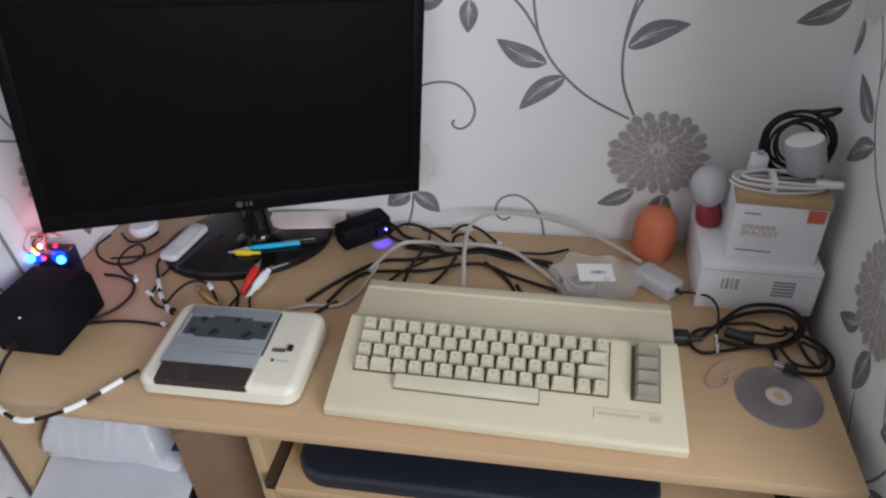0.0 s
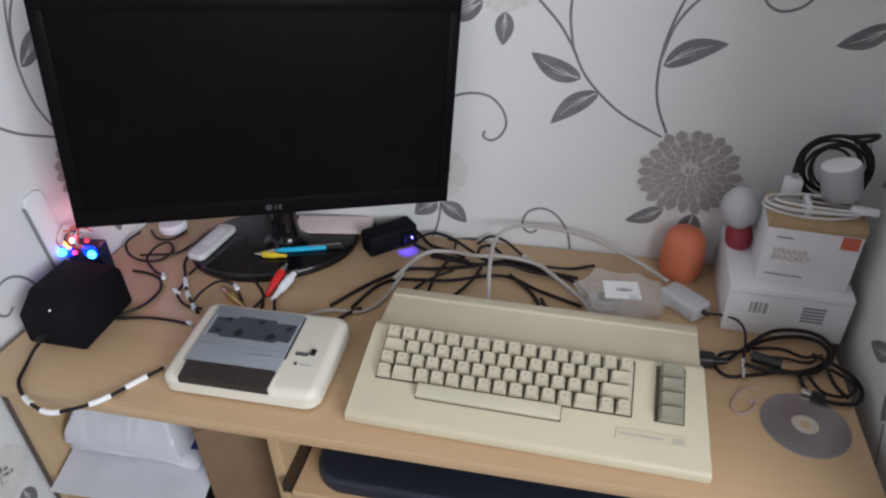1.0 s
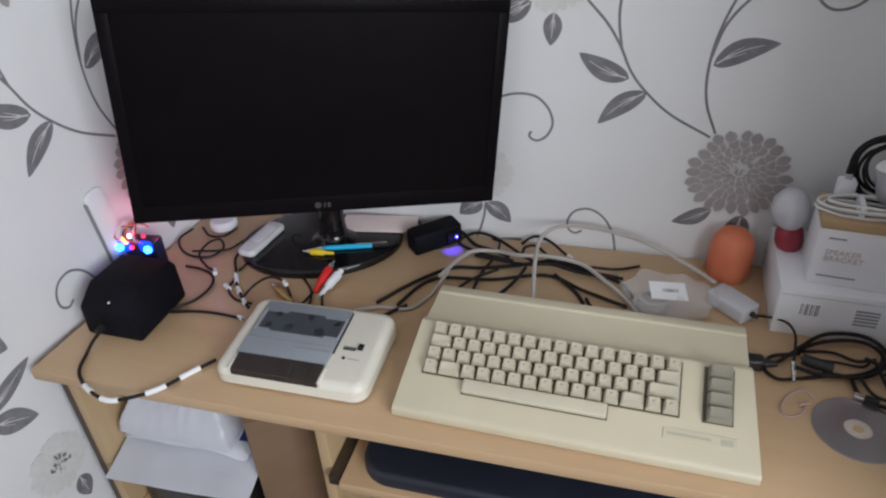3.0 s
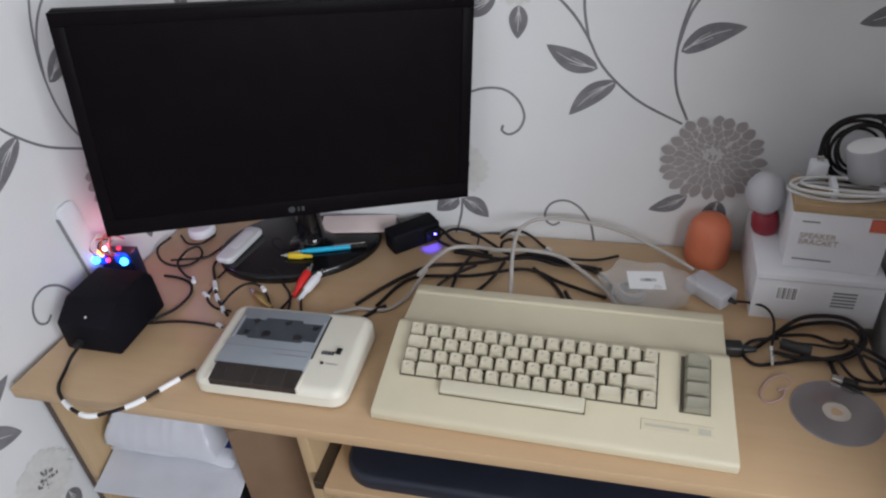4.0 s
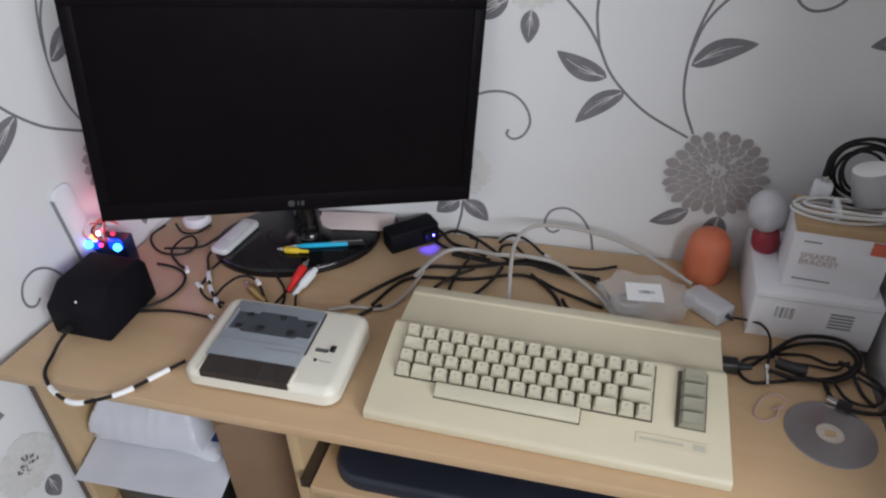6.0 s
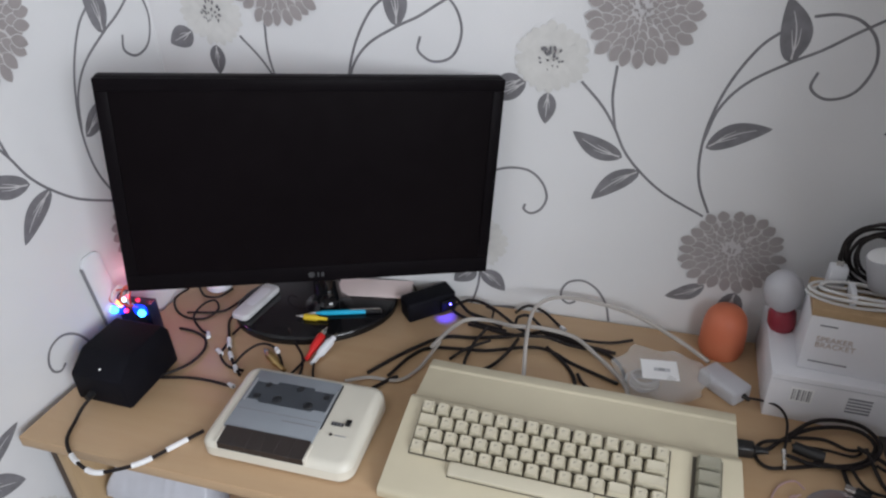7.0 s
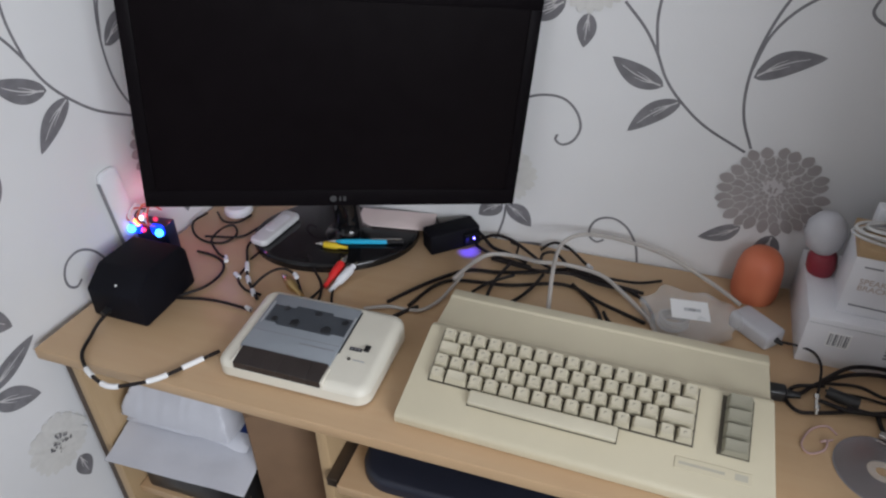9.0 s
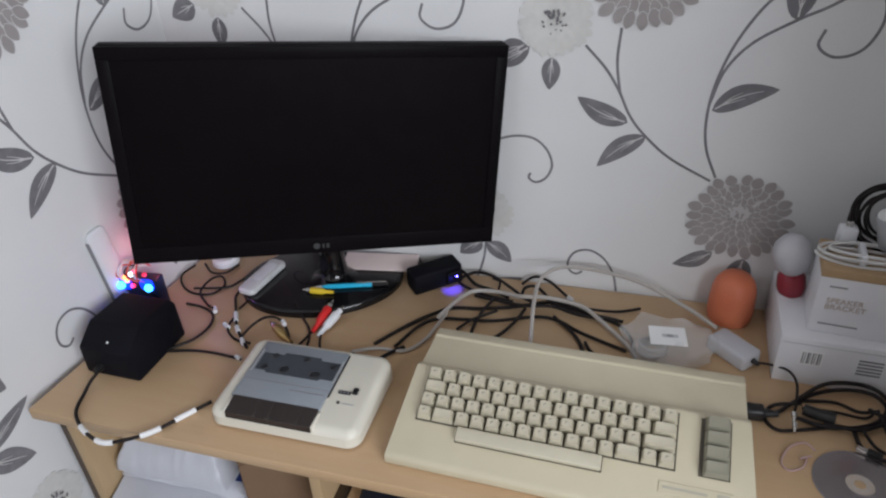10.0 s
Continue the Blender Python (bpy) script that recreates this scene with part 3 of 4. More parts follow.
# ---- cassette recorder ----
def cassette_recorder():
    t = thing("cassette_recorder", "ivory cassette data recorder with smoked window and brown keys", "tape deck", pose(-0.2025, 0.8565, TOP, 0, 0, 0.3))
    W, D, H = 0.210, 0.146, 0.031
    body = prism(rrect(W, D, 0.019, 8), 0.004, H, 0.013, 6, "top")
    for v in body.verts:
        if v.co.z > 0.02:
            v.co.z += 0.008 * (v.co.y + D / 2) / D - 0.004
    part("case", body, IVORY, t)
    tilt = pose(0, 0, H + 0.0003, math.degrees(math.atan2(0.008, D)), 0, 0)

    def top(name, bm, material, parent=t, label=""):
        return part(name, moved(bm, tilt), material, parent, label)
    lid = top("lid", box(-0.083, 0.0440, -0.0436, 0.060, -0.004, 0.0030, 0.0015, 2), GREY_PLASTIC, t, "grey cassette lid with a smoked window")
    glass = [(-0.0745, 0.0060), (-0.059, 0.0060), (-0.056, 0.0025), (0.021, 0.0025), (0.024, 0.0060), (0.041, 0.0060), (0.041, 0.0380), (0.012, 0.0380), (0.010, 0.0425), (-0.043, 0.0425), (-0.045, 0.0380), (-0.0745, 0.0380)]
    top("window", prism(glass, 0.0028, 0.0037, 0.0002, 1), SMOKED, lid)
    for x, y in ((-0.0325, 0.0115), (0.0135, 0.0105)):
        top("spool_hub", moved(lathe([(0, 0.0043), (0.0050, 0.0043), (0.0064, 0.0040), (0.0070, 0.0037)], 16), pose(x, y, 0)), HUB, lid)
    for x, y in ((-0.0625, 0.0120), (-0.0085, 0.0360), (-0.0560, 0.0345), (0.033, 0.030)):
        top("mechanism_post", moved(lathe([(0, 0.0040), (0.0048, 0.0040), (0.0052, 0.0037)], 10), pose(x, y, 0)), HUB, lid)
    top("lid_gap", box(0.0444, 0.0464, -0.020, 0.058, 0.0, 0.0008), BLACK, lid)
    for x0, x1, y0, y1 in ((-0.0795, -0.0770, 0.002, 0.044), (0.0420, 0.0438, 0.002, 0.044)):
        top("window_rim", box(x0, x1, y0, y1, 0.0028, 0.0037, 0.0003, 1), SILVER, lid)
    top("maker_line", box(-0.0095, 0.040, -0.0210, -0.0195, 0.0030, 0.0033), GREY_INK, lid)
    top("lid_crease", box(-0.080, 0.043, -0.0118, -0.0108, 0.0029, 0.0032), GREY_INK, lid)
    for i in range(6):
        x = -0.0775 + i * 0.0201
        k = prism([(-0.0737, -0.0190), (-0.0714, 0.0008), (-0.0440, 0.0044), (-0.0440, -0.008)], x + 0.00005, x + 0.0201, 0.0003, 1)
        k = moved(k, Matrix(((0, 0, 1, 0), (1, 0, 0, 0), (0, 1, 0, 0), (0, 0, 0, 1))))
        top("piano_key", k, BROWN_KEY)
    for x in (-0.0815, 0.0432):
        top("key_cheek", box(x, x + 0.0040, -0.0722, -0.046, -0.012, 0.0022, 0.0015, 2), IVORY)
    ctr = top("counter", box(0.0555, 0.0725, -0.0100, -0.0045, 0.0, 0.0012, 0.0003, 1), BLACK)
    top("reset_button", box(0.0745, 0.0815, -0.008, 0.002, 0.0, 0.003, 0.0006, 1), BLACK)
    for i in range(3):
        top("counter_digit", box(0.0572 + i * 0.005, 0.0602 + i * 0.005, -0.0088, -0.0058, 0.0012, 0.0014), GREY_INK, ctr)
    top("save_lamp", moved(lathe([(0, 0.0016), (0.0018, 0.0014), (0.0024, 0.0)], 10), pose(0.0615, -0.0245, 0)), BROWN_KEY)
    top("printed_mark", box(0.067, 0.083, -0.0255, -0.0240, 0.0, 0.0003), SILVER)
    for x in (-0.08, 0.08):
        for y in (-0.052, 0.052):
            part("rubber_foot", moved(lathe([(0, 0), (0.006, 0), (0.006, 0.005), (0, 0.005)], 12), pose(x, y, 0)), BLACK, t)
    return t


cassette_recorder()


# ---- power supply brick ----
def power_brick():
    t = thing("power_supply", "matt black power supply brick on the desk", "power supply", pose(-0.495, 0.893, TOP, 0, 0, -1))
    prof = [(-0.061, 0.0), (0.050, 0.0), (0.052, 0.058), (0.042, 0.072), (-0.030, 0.073), (-0.063, 0.050)]
    bm = prism(prof, -0.046, 0.046, 0.004, 2)
    bm = moved(bm, Matrix(((0, 0, 1, 0), (1, 0, 0, 0), (0, 1, 0, 0), (0, 0, 0, 1))))
    for v in bm.verts:
        if v.co.z > 0.03:
            v.co.x *= 0.92
    part("body", bm, PSU_BLACK, t)
    part("lamp", moved(lathe([(0, 0.0015), (0.0013, 0.001), (0.0018, 0)], 10), pose(0.003, -0.0525, 0.0580, 34, 0, 0)), LABEL, t)
    part("cable_gland", moved(lathe([(0.0, 0), (0.006, 0), (0.0045, 0.014), (0, 0.014)], 12), pose(-0.015, -0.060, 0.018, 90, 0, 0)), BLACK, t)
    return t


power_brick()


# ---- boxes by the wall ----
def bars(parent, x0, x1, y, z0, z1, n, material, name="print_line"):
    h = (z1 - z0) / (2 * n - 1)
    for i in range(n):
        part(name, box(x0, x1, y - 0.0006, y, z0 + 2 * i * h, z0 + (2 * i + 1) * h), material, parent, smooth=False)


def lower_box():
    t = thing("white_box", "long white cardboard box lying on the desk", "box", pose(0.398, 1.036, TOP, 0, 0, -2))
    part("carton", box(0, 0.152, 0, 0.155, 0, 0.0735, 0.0012), WHITE_CARD, t)
    part("lid_seam", box(0.002, 0.150, -0.0008, 0, 0.0655, 0.0662), SILVER, t)
    lab = part("barcode_label", box(0.027, 0.054, -0.0006, 0, 0.033, 0.056), LABEL, t, "white sticker with a bar code")
    for i, w in enumerate((0.0012, 0.0006, 0.0018, 0.0006, 0.0012, 0.0006, 0.0016, 0.0009)):
        part("barcode_bar", box(0.0290 + i * 0.0030, 0.0290 + i * 0.0030 + w * 1.2, -0.0011, -0.0006, 0.036, 0.054), GREY_INK, lab, smooth=False)
    bars(t, 0.094, 0.122, 0.0, 0.030, 0.054, 5, GREY_INK)
    return t


def upper_box():
    t = thing("bracket_box", "small white and brown cardboard box on a larger box", "box", pose(0.4290, 1.056, TOP + 0.0738, 0, 0, -5))
    part("carton", box(0, 0.111, 0, 0.072, 0, 0.094, 0.001), WHITE_CARD, t)
    part("kraft_flap", box(-0.0008, 0.1118, -0.0012, 0.0728, 0.0845, 0.0965, 0.001), KRAFT, t, "bare brown card flap")
    part("red_tab", box(0.087, 0.107, -0.0026, -0.0004, 0.066, 0.0830), RED_INK, t, "small red printed tab")
    for text, z in (("SPEAKER", 0.0475), ("BRACKET", 0.0380)):
        cu = bpy.data.curves.new("lettering", "FONT")
        cu.body, cu.size, cu.extrude = text, 0.0108, 0.0002
        tmp = new("tmp", cu)
        bpy.context.view_layer.update()
        me = bpy.data.meshes.new_from_object(tmp.evaluated_get(bpy.context.evaluated_depsgraph_get()))
        bpy.data.objects.remove(tmp)
        me.materials.clear()
        me.materials.append(TAN_INK)
        ob = new("lettering", me)
        ob.parent = t
        ob.matrix_basis = pose(0.012, -0.0006, z, 90, 0, 0)
    part("print_line", box(0.012, 0.032, -0.0006, 0, 0.0705, 0.0725), GREY_INK, t, smooth=False)
    part("print_line", box(0.010, 0.055, -0.0006, 0, 0.0135, 0.0155), GREY_INK, t, smooth=False)
    return t


lower_box()
upper_box()

# ---- disc ----
disc = thing("compact_disc", "small silver disc lying flat on the desk", "disc", pose(0.4765, 0.8755, TOP))
part("disc_face", lathe([(0.0150, 0.0002), (0.049, 0.0002), (0.049, 0.0014), (0.0150, 0.0014), (0.0150, 0.0002)], 64), DISC, disc)
part("rim", lathe([(0.0490, 0.0002), (0.0494, 0.0004), (0.0494, 0.0012), (0.0490, 0.0014), (0.0486, 0.0016), (0.0484, 0.0014)], 64), GREY_INK, disc)
part("hub_ring", lathe([(0.0062, 0.0003), (0.0148, 0.0003), (0.0148, 0.0013), (0.0062, 0.0013), (0.0062, 0.0003)], 40), CLEAR, disc)

# ---- orange ornament ----
_prof = [(0, 0.078), (0.012, 0.0765), (0.022, 0.072), (0.029, 0.063), (0.0325, 0.050), (0.034, 0.030), (0.034, 0.012), (0.033, 0.006), (0.031, 0.0), (0, 0.0)]
orn = lathe([(r * 1.12, z * 1.08) for r, z in _prof], 40)
ornament = tagged(part("orange_ornament", orn, ORANGE), "domed orange vinyl desk ornament by the wall", "ornament")
ornament.matrix_world = pose(0.351, 1.163, TOP) @ Matrix.Diagonal((0.85, 0.85, 0.95, 1))


# ---- small things on the monitor's stand ----
def slab(name, label, category, m, w, d, h, material, bevel=0.004, corner=0.01):
    t = thing(name, label, category, m)
    part("shell", prism(rrect(w, d, corner, 5), 0, h, bevel, 3), material, t)
    return t


_remote = slab("remote_control", "slim silver remote control lying on the monitor stand", "remote", pose(-0.390, 1.086, TOP + 0.0135, 0, 0, -8), 0.033, 0.098, 0.011, PALE_GREY, 0.004, 0.010)
part("button_panel", prism(rrect(0.017, 0.052, 0.006, 4, 0, 0.008), 0.011, 0.0118, 0.0003, 1), WHITE_PLASTIC, _remote)

pen = thing("ballpoint_pen", "bright blue ballpoint pen lying on the stand", "pen", pose(-0.231, 1.096, TOP + 0.0178, 0, 90, 17))
part("barrel", lathe([(0, -0.055), (0.0018, -0.052), (0.0042, -0.038), (0.0042, 0.030), (0.0038, 0.032), (0, 0.032)], 14), BLUE, pen)
part("tip", lathe([(0, -0.064), (0.0008, -0.063), (0.0026, -0.052), (0.0026, -0.05), (0, -0.05)], 12), WHITE_PLASTIC, pen, "white writing tip")
part("grip_end", lathe([(0, 0.032), (0.0036, 0.032), (0.0034, 0.058), (0, 0.0585)], 12), BLACK, pen)
part("clip", box(-0.0058, -0.0046, -0.0016, 0.0016, 0.006, 0.056, 0.0004, 1), METAL, pen)


def phono_plug(name, label, m, colour, size=1.0):
    m = m @ Matrix.Scale(size, 4)
    t = thing(name, label, "cable plug", m, group="phono plugs")
    part("sleeve", lathe([(0, -0.008), (0.0034, -0.008), (0.0042, 0.010), (0.0066, 0.014), (0.0072, 0.038), (0.0064, 0.042), (0, 0.042)], 16), colour, t)
    part("contact_ring", lathe([(0, 0.042), (0.0046, 0.042), (0.0046, 0.050), (0.0038, 0.051), (0, 0.051)], 14), METAL if colour is not WHITE_PLASTIC else WHITE_PLASTIC, t)
    part("pin", lathe([(0, 0.051), (0.0015, 0.051), (0.0015, 0.059), (0, 0.06)], 8), METAL, t)
    return t


def lying(a, b):
    """A pose whose z axis runs from a towards b."""
    d = Vector(b) - Vector(a)
    return Matrix.Translation(a) @ d.to_track_quat("Z", "Y").to_matrix().to_4x4()


phono_plug("phono_plug", "red phono plug at the end of a black cable", lying((-0.251, 0.992, TOP + 0.007), (-0.243, 1.06, TOP + 0.021)), RED)
phono_plug("phono_plug", "white phono plug at the end of a black cable", lying((-0.238, 0.985, TOP + 0.0065), (-0.222, 1.05, TOP + 0.018)), WHITE_PLASTIC)
phono_plug("phono_plug", "yellow phono plug lying on the monitor stand", lying((-0.260, 1.070, TOP + 0.0185), (-0.304, 1.067, TOP + 0.0185)), YELLOW, 0.78)
phono_plug("phono_plug", "brass-coloured phono plug lying on the desk", lying((-0.279, 0.957, TOP + 0.0065), (-0.318, 0.985, TOP + 0.0065)), GOLD)

card_box = thing("card_packet", "flat pale pinkish card packet behind the monitor stand", "packet", pose(-0.205, 1.150, TOP + 0.0138, 14, 0, 8))
part("sleeve", box(-0.064, 0.064, 0.0, 0.038, 0, 0.004, 0.001), PINK, card_box)

adapter = thing("hub_box", "small black electronics box with a blue lamp", "adapter", pose(-0.106, 1.156, TOP, 0, 0, 42))
part("body", box(-0.046, 0.040, -0.018, 0.018, 0, 0.036, 0.004, 3), PSU_BLACK, adapter)
part("front_lip", box(0.010, 0.037, -0.024, -0.017, 0.006, 0.028, 0.001), PSU_BLACK, adapter)
part("lamp", moved(lathe([(0, 0.002), (0.0012, 0.0015), (0.0016, 0)], 10), pose(0.026, -0.0242, 0.019, 90, 0, 0)), glow("blue_lamp", (0.10, 0.08, 1.0), 25), adapter, "lit blue lamp")
_bl = bpy.data.lights.new("blue_lamp_beam", "SPOT")
_bl.energy, _bl.color, _bl.spot_size, _bl.spot_blend, _bl.shadow_soft_size = 0.17, (0.04, 0.03, 1.0), radians(80), 0.8, 0.001
new("blue_lamp_beam", _bl).matrix_world = look((-0.078, 1.146, TOP + 0.026), (-0.076, 1.144, TOP))

puck = thing("round_case", "small round white plastic case under the monitor", "case", pose(-0.492, 1.135, TOP))
part("shell", lathe([(0, 0), (0.021, 0), (0.024, 0.004), (0.024, 0.012), (0.020, 0.017), (0, 0.018)], 28), WHITE_PLASTIC, puck)

# ---- lit circuit board behind the power brick ----
board = thing("lit_circuit_board", "small circuit board with glowing blue and red lamps", "electronics", pose(-0.5357, 0.9750, TOP, 0, 0, 6))
part("case", box(-0.0235, 0.030, -0.006, 0.018, 0.0, 0.070, 0.002), GREEN_BOARD, board)
part("chip", box(0.004, 0.024, -0.009, -0.006, 0.040, 0.056, 0.0006, 1), BLACK, board)
# glowing tiles behind the blue lamps imitate their halo
for _x in (-0.0215, 0.016):
    part("lamp_halo", moved(prism(rrect(0.022, 0.020, 0.006, 4), 0, 0.003, 0.001, 1), pose(_x, -0.0062, 0.064, 90, 0, 0)), glow("blue_halo", (0.0, 0.03, 1.0), 3.0), board, "glowing blue tile that imitates the halo round a lamp")
for _x, _z, _m, _r in ((-0.026, 0.063, "b", 0.0064), (-0.006, 0.063, "r", 0.0034), (0.020, 0.061, "b", 0.0066), (-0.014, 0.079, "o", 0.0048), (-0.013, 0.073, "o", 0.0040), (-0.003, 0.085, "w", 0.0042), (0.004, 0.091, "r", 0.0036), (0.020, 0.086, "d", 0.0040)):
    _g = {"b": ("blue_glow", (0.03, 0.26, 1.0), 10), "o": ("amber_glow", (1.0, 0.36, 0.12), 3), "w": ("pale_glow", (0.62, 0.85, 1.0), 3.5), "r": ("red_glow", (1.0, 0.03, 0.12), 4), "d": ("dim_red_glow", (0.8, 0.03, 0.10), 0.8)}[_m]
    _gm = bpy.data.materials.get(_g[0]) or glow(*_g)
    part("lamp", moved(lathe([(0, -_r), (_r * 0.7, -_r * 0.7), (_r, 0), (_r * 0.7, _r * 0.7), (0, _r)], 14), pose(_x, -0.011, _z)), _gm, board, "lit coloured lamp")
for _i in range(9):
    _q = 0.010 + _i * 0.0048
    part("jumper_wire", tube([(-0.034 + _q, -0.006, 0.068), (-0.036 + _q, -0.014 - 0.003 * (_i % 3), 0.084 + 0.004 * (_i % 2)), (-0.024 + _q * 0.8, -0.008, 0.098 + 0.005 * (_i % 3)), (-0.012 + _q * 0.7, 0.006, 0.092)], 0.0012, 6), (RED, WHITE_PLASTIC, PINK, CABLE, RED, ORANGE, WHITE_PLASTIC, PINK, RED)[_i], board)
_bb = bpy.data.lights.new("red_lamp_glow", "POINT")
_bb.energy, _bb.color, _bb.shadow_soft_size = 0.050, (1.0, 0.16, 0.22), 0.006
new("red_lamp_glow", _bb).location = (-0.518, 1.014, TOP + 0.104)
_bb = bpy.data.lights.new("blue_lamp_glow", "POINT")
_bb.energy, _bb.color, _bb.shadow_soft_size = 0.035, (0.30, 0.18, 1.0), 0.006
new("blue_lamp_glow", _bb).location = (-0.475, 1.016, TOP + 0.070)

stick = thing("white_stick", "white plastic stick-shaped aerial leaning on the wall", "aerial", pose(-0.5662, 0.968, TOP, 0, 0, -5.8) @ pose(0, 0, 0, 5, 0, 0))
part("blade", moved(prism(rrect(0.036, 0.168, 0.012, 5, 0, 0.084), -0.0035, 0.0035, 0.002, 2), pose(0.0, 0, 0.0, 90, 0, 90)), WHITE_PLASTIC, stick)
part("edge_strip", box(-0.0036, 0.0036, -0.0200, -0.0181, 0.012, 0.155, 0.001), GREY_INK, stick)


# ---- cables ----
def cable(pts, r, material=CABLE, label="black cable lying across the desk", name="cable", per=10):
    r = r * 0.78 if material is CABLE else r
    bm = tube([(x, y, TOP + max(h, r * 0.9)) for x, y, h in pts], r, 9, per)
    return tagged(part(name, bm, material), label, "cable", group="cables on the desk")


H = 0.004
cable([(-0.150, 0.981, H), (-0.119, 1.028, H), (-0.088, 1.066, H), (-0.059, 1.090, H), (-0.016, 1.098, H), (0.034, 1.111, 0.006), (0.082, 1.130, 0.008), (0.10, 1.128, 0.006), (0.152, 1.119, H), (0.192, 1.113, H)], 0.0037, label="thick black cable running to the computer")
cable([(-0.118, 0.982, H), (-0.099, 1.034, H), (-0.076, 1.058, H), (-0.034, 1.066, H), (0.009, 1.072, H), (0.072, 1.093, 0.006), (0.106, 1.093, H), (0.142, 1.072, H), (0.208, 1.045, H)], 0.0034, label="thick black cable running behind the computer")
cable([(0.098, 1.096, 0.009), (0.130, 1.069, H), (0.146, 1.041, H), (0.150, 1.015, H)], 0.0036)
cable([(0.150, 1.052, H), (0.158, 1.036, H), (0.172, 1.022, H)], 0.0034)
cable([(0.070, 1.118, 0.012), (0.048, 1.129, 0.011), (0.025, 1.150, 0.010), (-0.012, 1.176, 0.012), (-0.044, 1.183, 0.012), (-0.068, 1.172, H), (-0.066, 1.158, H), (-0.045, 1.145, H), (-0.02, 1.135, H), (0.03, 1.118, 0.010)], 0.0034, label="looped black cable behind the computer")
cable([(-0.033, 1.128, 0.005), (0.015, 1.116, 0.009), (0.051, 1.108, 0.013), (0.093, 1.112, 0.015), (0.136, 1.108, 0.009), (0.20, 1.112, H)], 0.0033)
cable([(0.082, 1.130, 0.014), (0.117, 1.128, 0.010), (0.152, 1.117, 0.008), (0.194, 1.102, H), (0.213, 1.075, H), (0.222, 1.03, H)], 0.0032)
cable([(0.100, 1.130, 0.009), (0.151, 1.123, 0.011), (0.19, 1.135, H), (0.223, 1.150, H)], 0.0028)
cable([(0.034, 1.176, H), (0.046, 1.184, 0.012), (0.060, 1.182, 0.018), (0.082, 1.176, 0.014), (0.104, 1.164, H), (0.118, 1.150, H)], 0.0030, label="short black cable with a metal end")
cable([(0.040, 1.142, 0.006), (0.043, 1.156, 0.012), (0.060, 1.160, 0.014), (0.083, 1.147, H)], 0.0032)
cable([(0.000, 1.121, 0.010), (-0.011, 1.080, 0.010), (-0.017, 1.043, H), (-0.012, 1.02, H)], 0.0032)
cable([(0.052, 1.107, 0.008), (0.043, 1.069, 0.010), (0.023, 1.038, H), (0.0, 1.02, H)], 0.0034)
cable([(0.012, 1.088, 0.012), (-0.020, 1.063, 0.009), (-0.040, 1.040, H)], 0.0030)
cable([(-0.016, 1.182, 0.004), (-0.002, 1.172, 0.006), (0.0, 1.155, H)], 0.0022)
cable([(-0.136, 0.945, H), (-0.116, 0.972, H), (-0.104, 0.984, H)], 0.0036)
cable([(-0.082, 1.184, 0.02), (-0.064, 1.180, 0.010), (-0.040, 1.160, H), (-0.01, 1.15, H), (0.02, 1.135, H)], 0.0036)
cable([(-0.068, 1.040, 0.022), (-0.060, 1.070, 0.020), (-0.052, 1.104, 0.014), (-0.035, 1.130, 0.012), (0.000, 1.139, 0.010), (0.039, 1.125, 0.017), (0.082, 1.125, 0.021), (0.134, 1.122, 0.016), (0.170, 1.094, 0.012), (0.214, 1.049, 0.006), (0.225, 1.015, 0.006)], 0.0033, CABLE_GREY, "thick pale grey cable among black ones")
cable([(0.083, 0.972, 0.036), (0.078, 1.010, 0.040), (0.072, 1.060, 0.050), (0.070, 1.115, 0.052), (0.080, 1.150, 0.052), (0.105, 1.172, 0.050), (0.156, 1.172, 0.050), (0.223, 1.158, 0.045), (0.287, 1.135, 0.028), (0.330, 1.105, 0.020)], 0.0031, CABLE_GREY, "pale grey cable arching up against the wall")
cable([(-0.172, 0.948, 0.012), (-0.144, 0.972, H), (-0.101, 0.976, H), (-0.080, 1.004, 0.005), (-0.070, 1.032, 0.010), (-0.060, 1.06, 0.018)], 0.0026, CABLE_GREY, "thin pale grey lead of the cassette recorder")
# leads round the power brick
_taped = [(-0.508, 0.840, 0.018), (-0.512, 0.812, 0.012), (-0.511, 0.790, H), (-0.498, 0.758, H), (-0.473, 0.737, 0.003), (-0.444, 0.724, 0.003), (-0.420, 0.720, 0.004), (-0.397, 0.731, 0.004), (-0.372, 0.750, H), (-0.350, 0.781, H), (-0.325, 0.818, H)]
cable(_taped, 0.0032, label="black lead marked with white tape, curving over the desk edge")
_line = spline([(x, y, TOP + max(h, 0.0033)) for x, y, h in _taped], 12)
for _i, _n in ((48, 8), (64, 14), (91, 10), (106, 9)):
    tagged(part("tape_band", tube(_line[_i:_i + _n], 0.0037, 9, raw=True), LABEL), "white tape band wrapped round a black lead", "tape", group="tape bands")
cable([(-0.450, 0.896, H), (-0.409, 0.906, H), (-0.372, 0.908, H), (-0.330, 0.905, H)], 0.0028, label="short black lead beside the power brick")
cable([(-0.450, 0.900, H), (-0.425, 0.932, H), (-0.420, 0.968, H), (-0.434, 0.994, H), (-0.463, 1.006, H), (-0.490, 1.008, H)], 0.0028, label="black lead looping round the power brick")
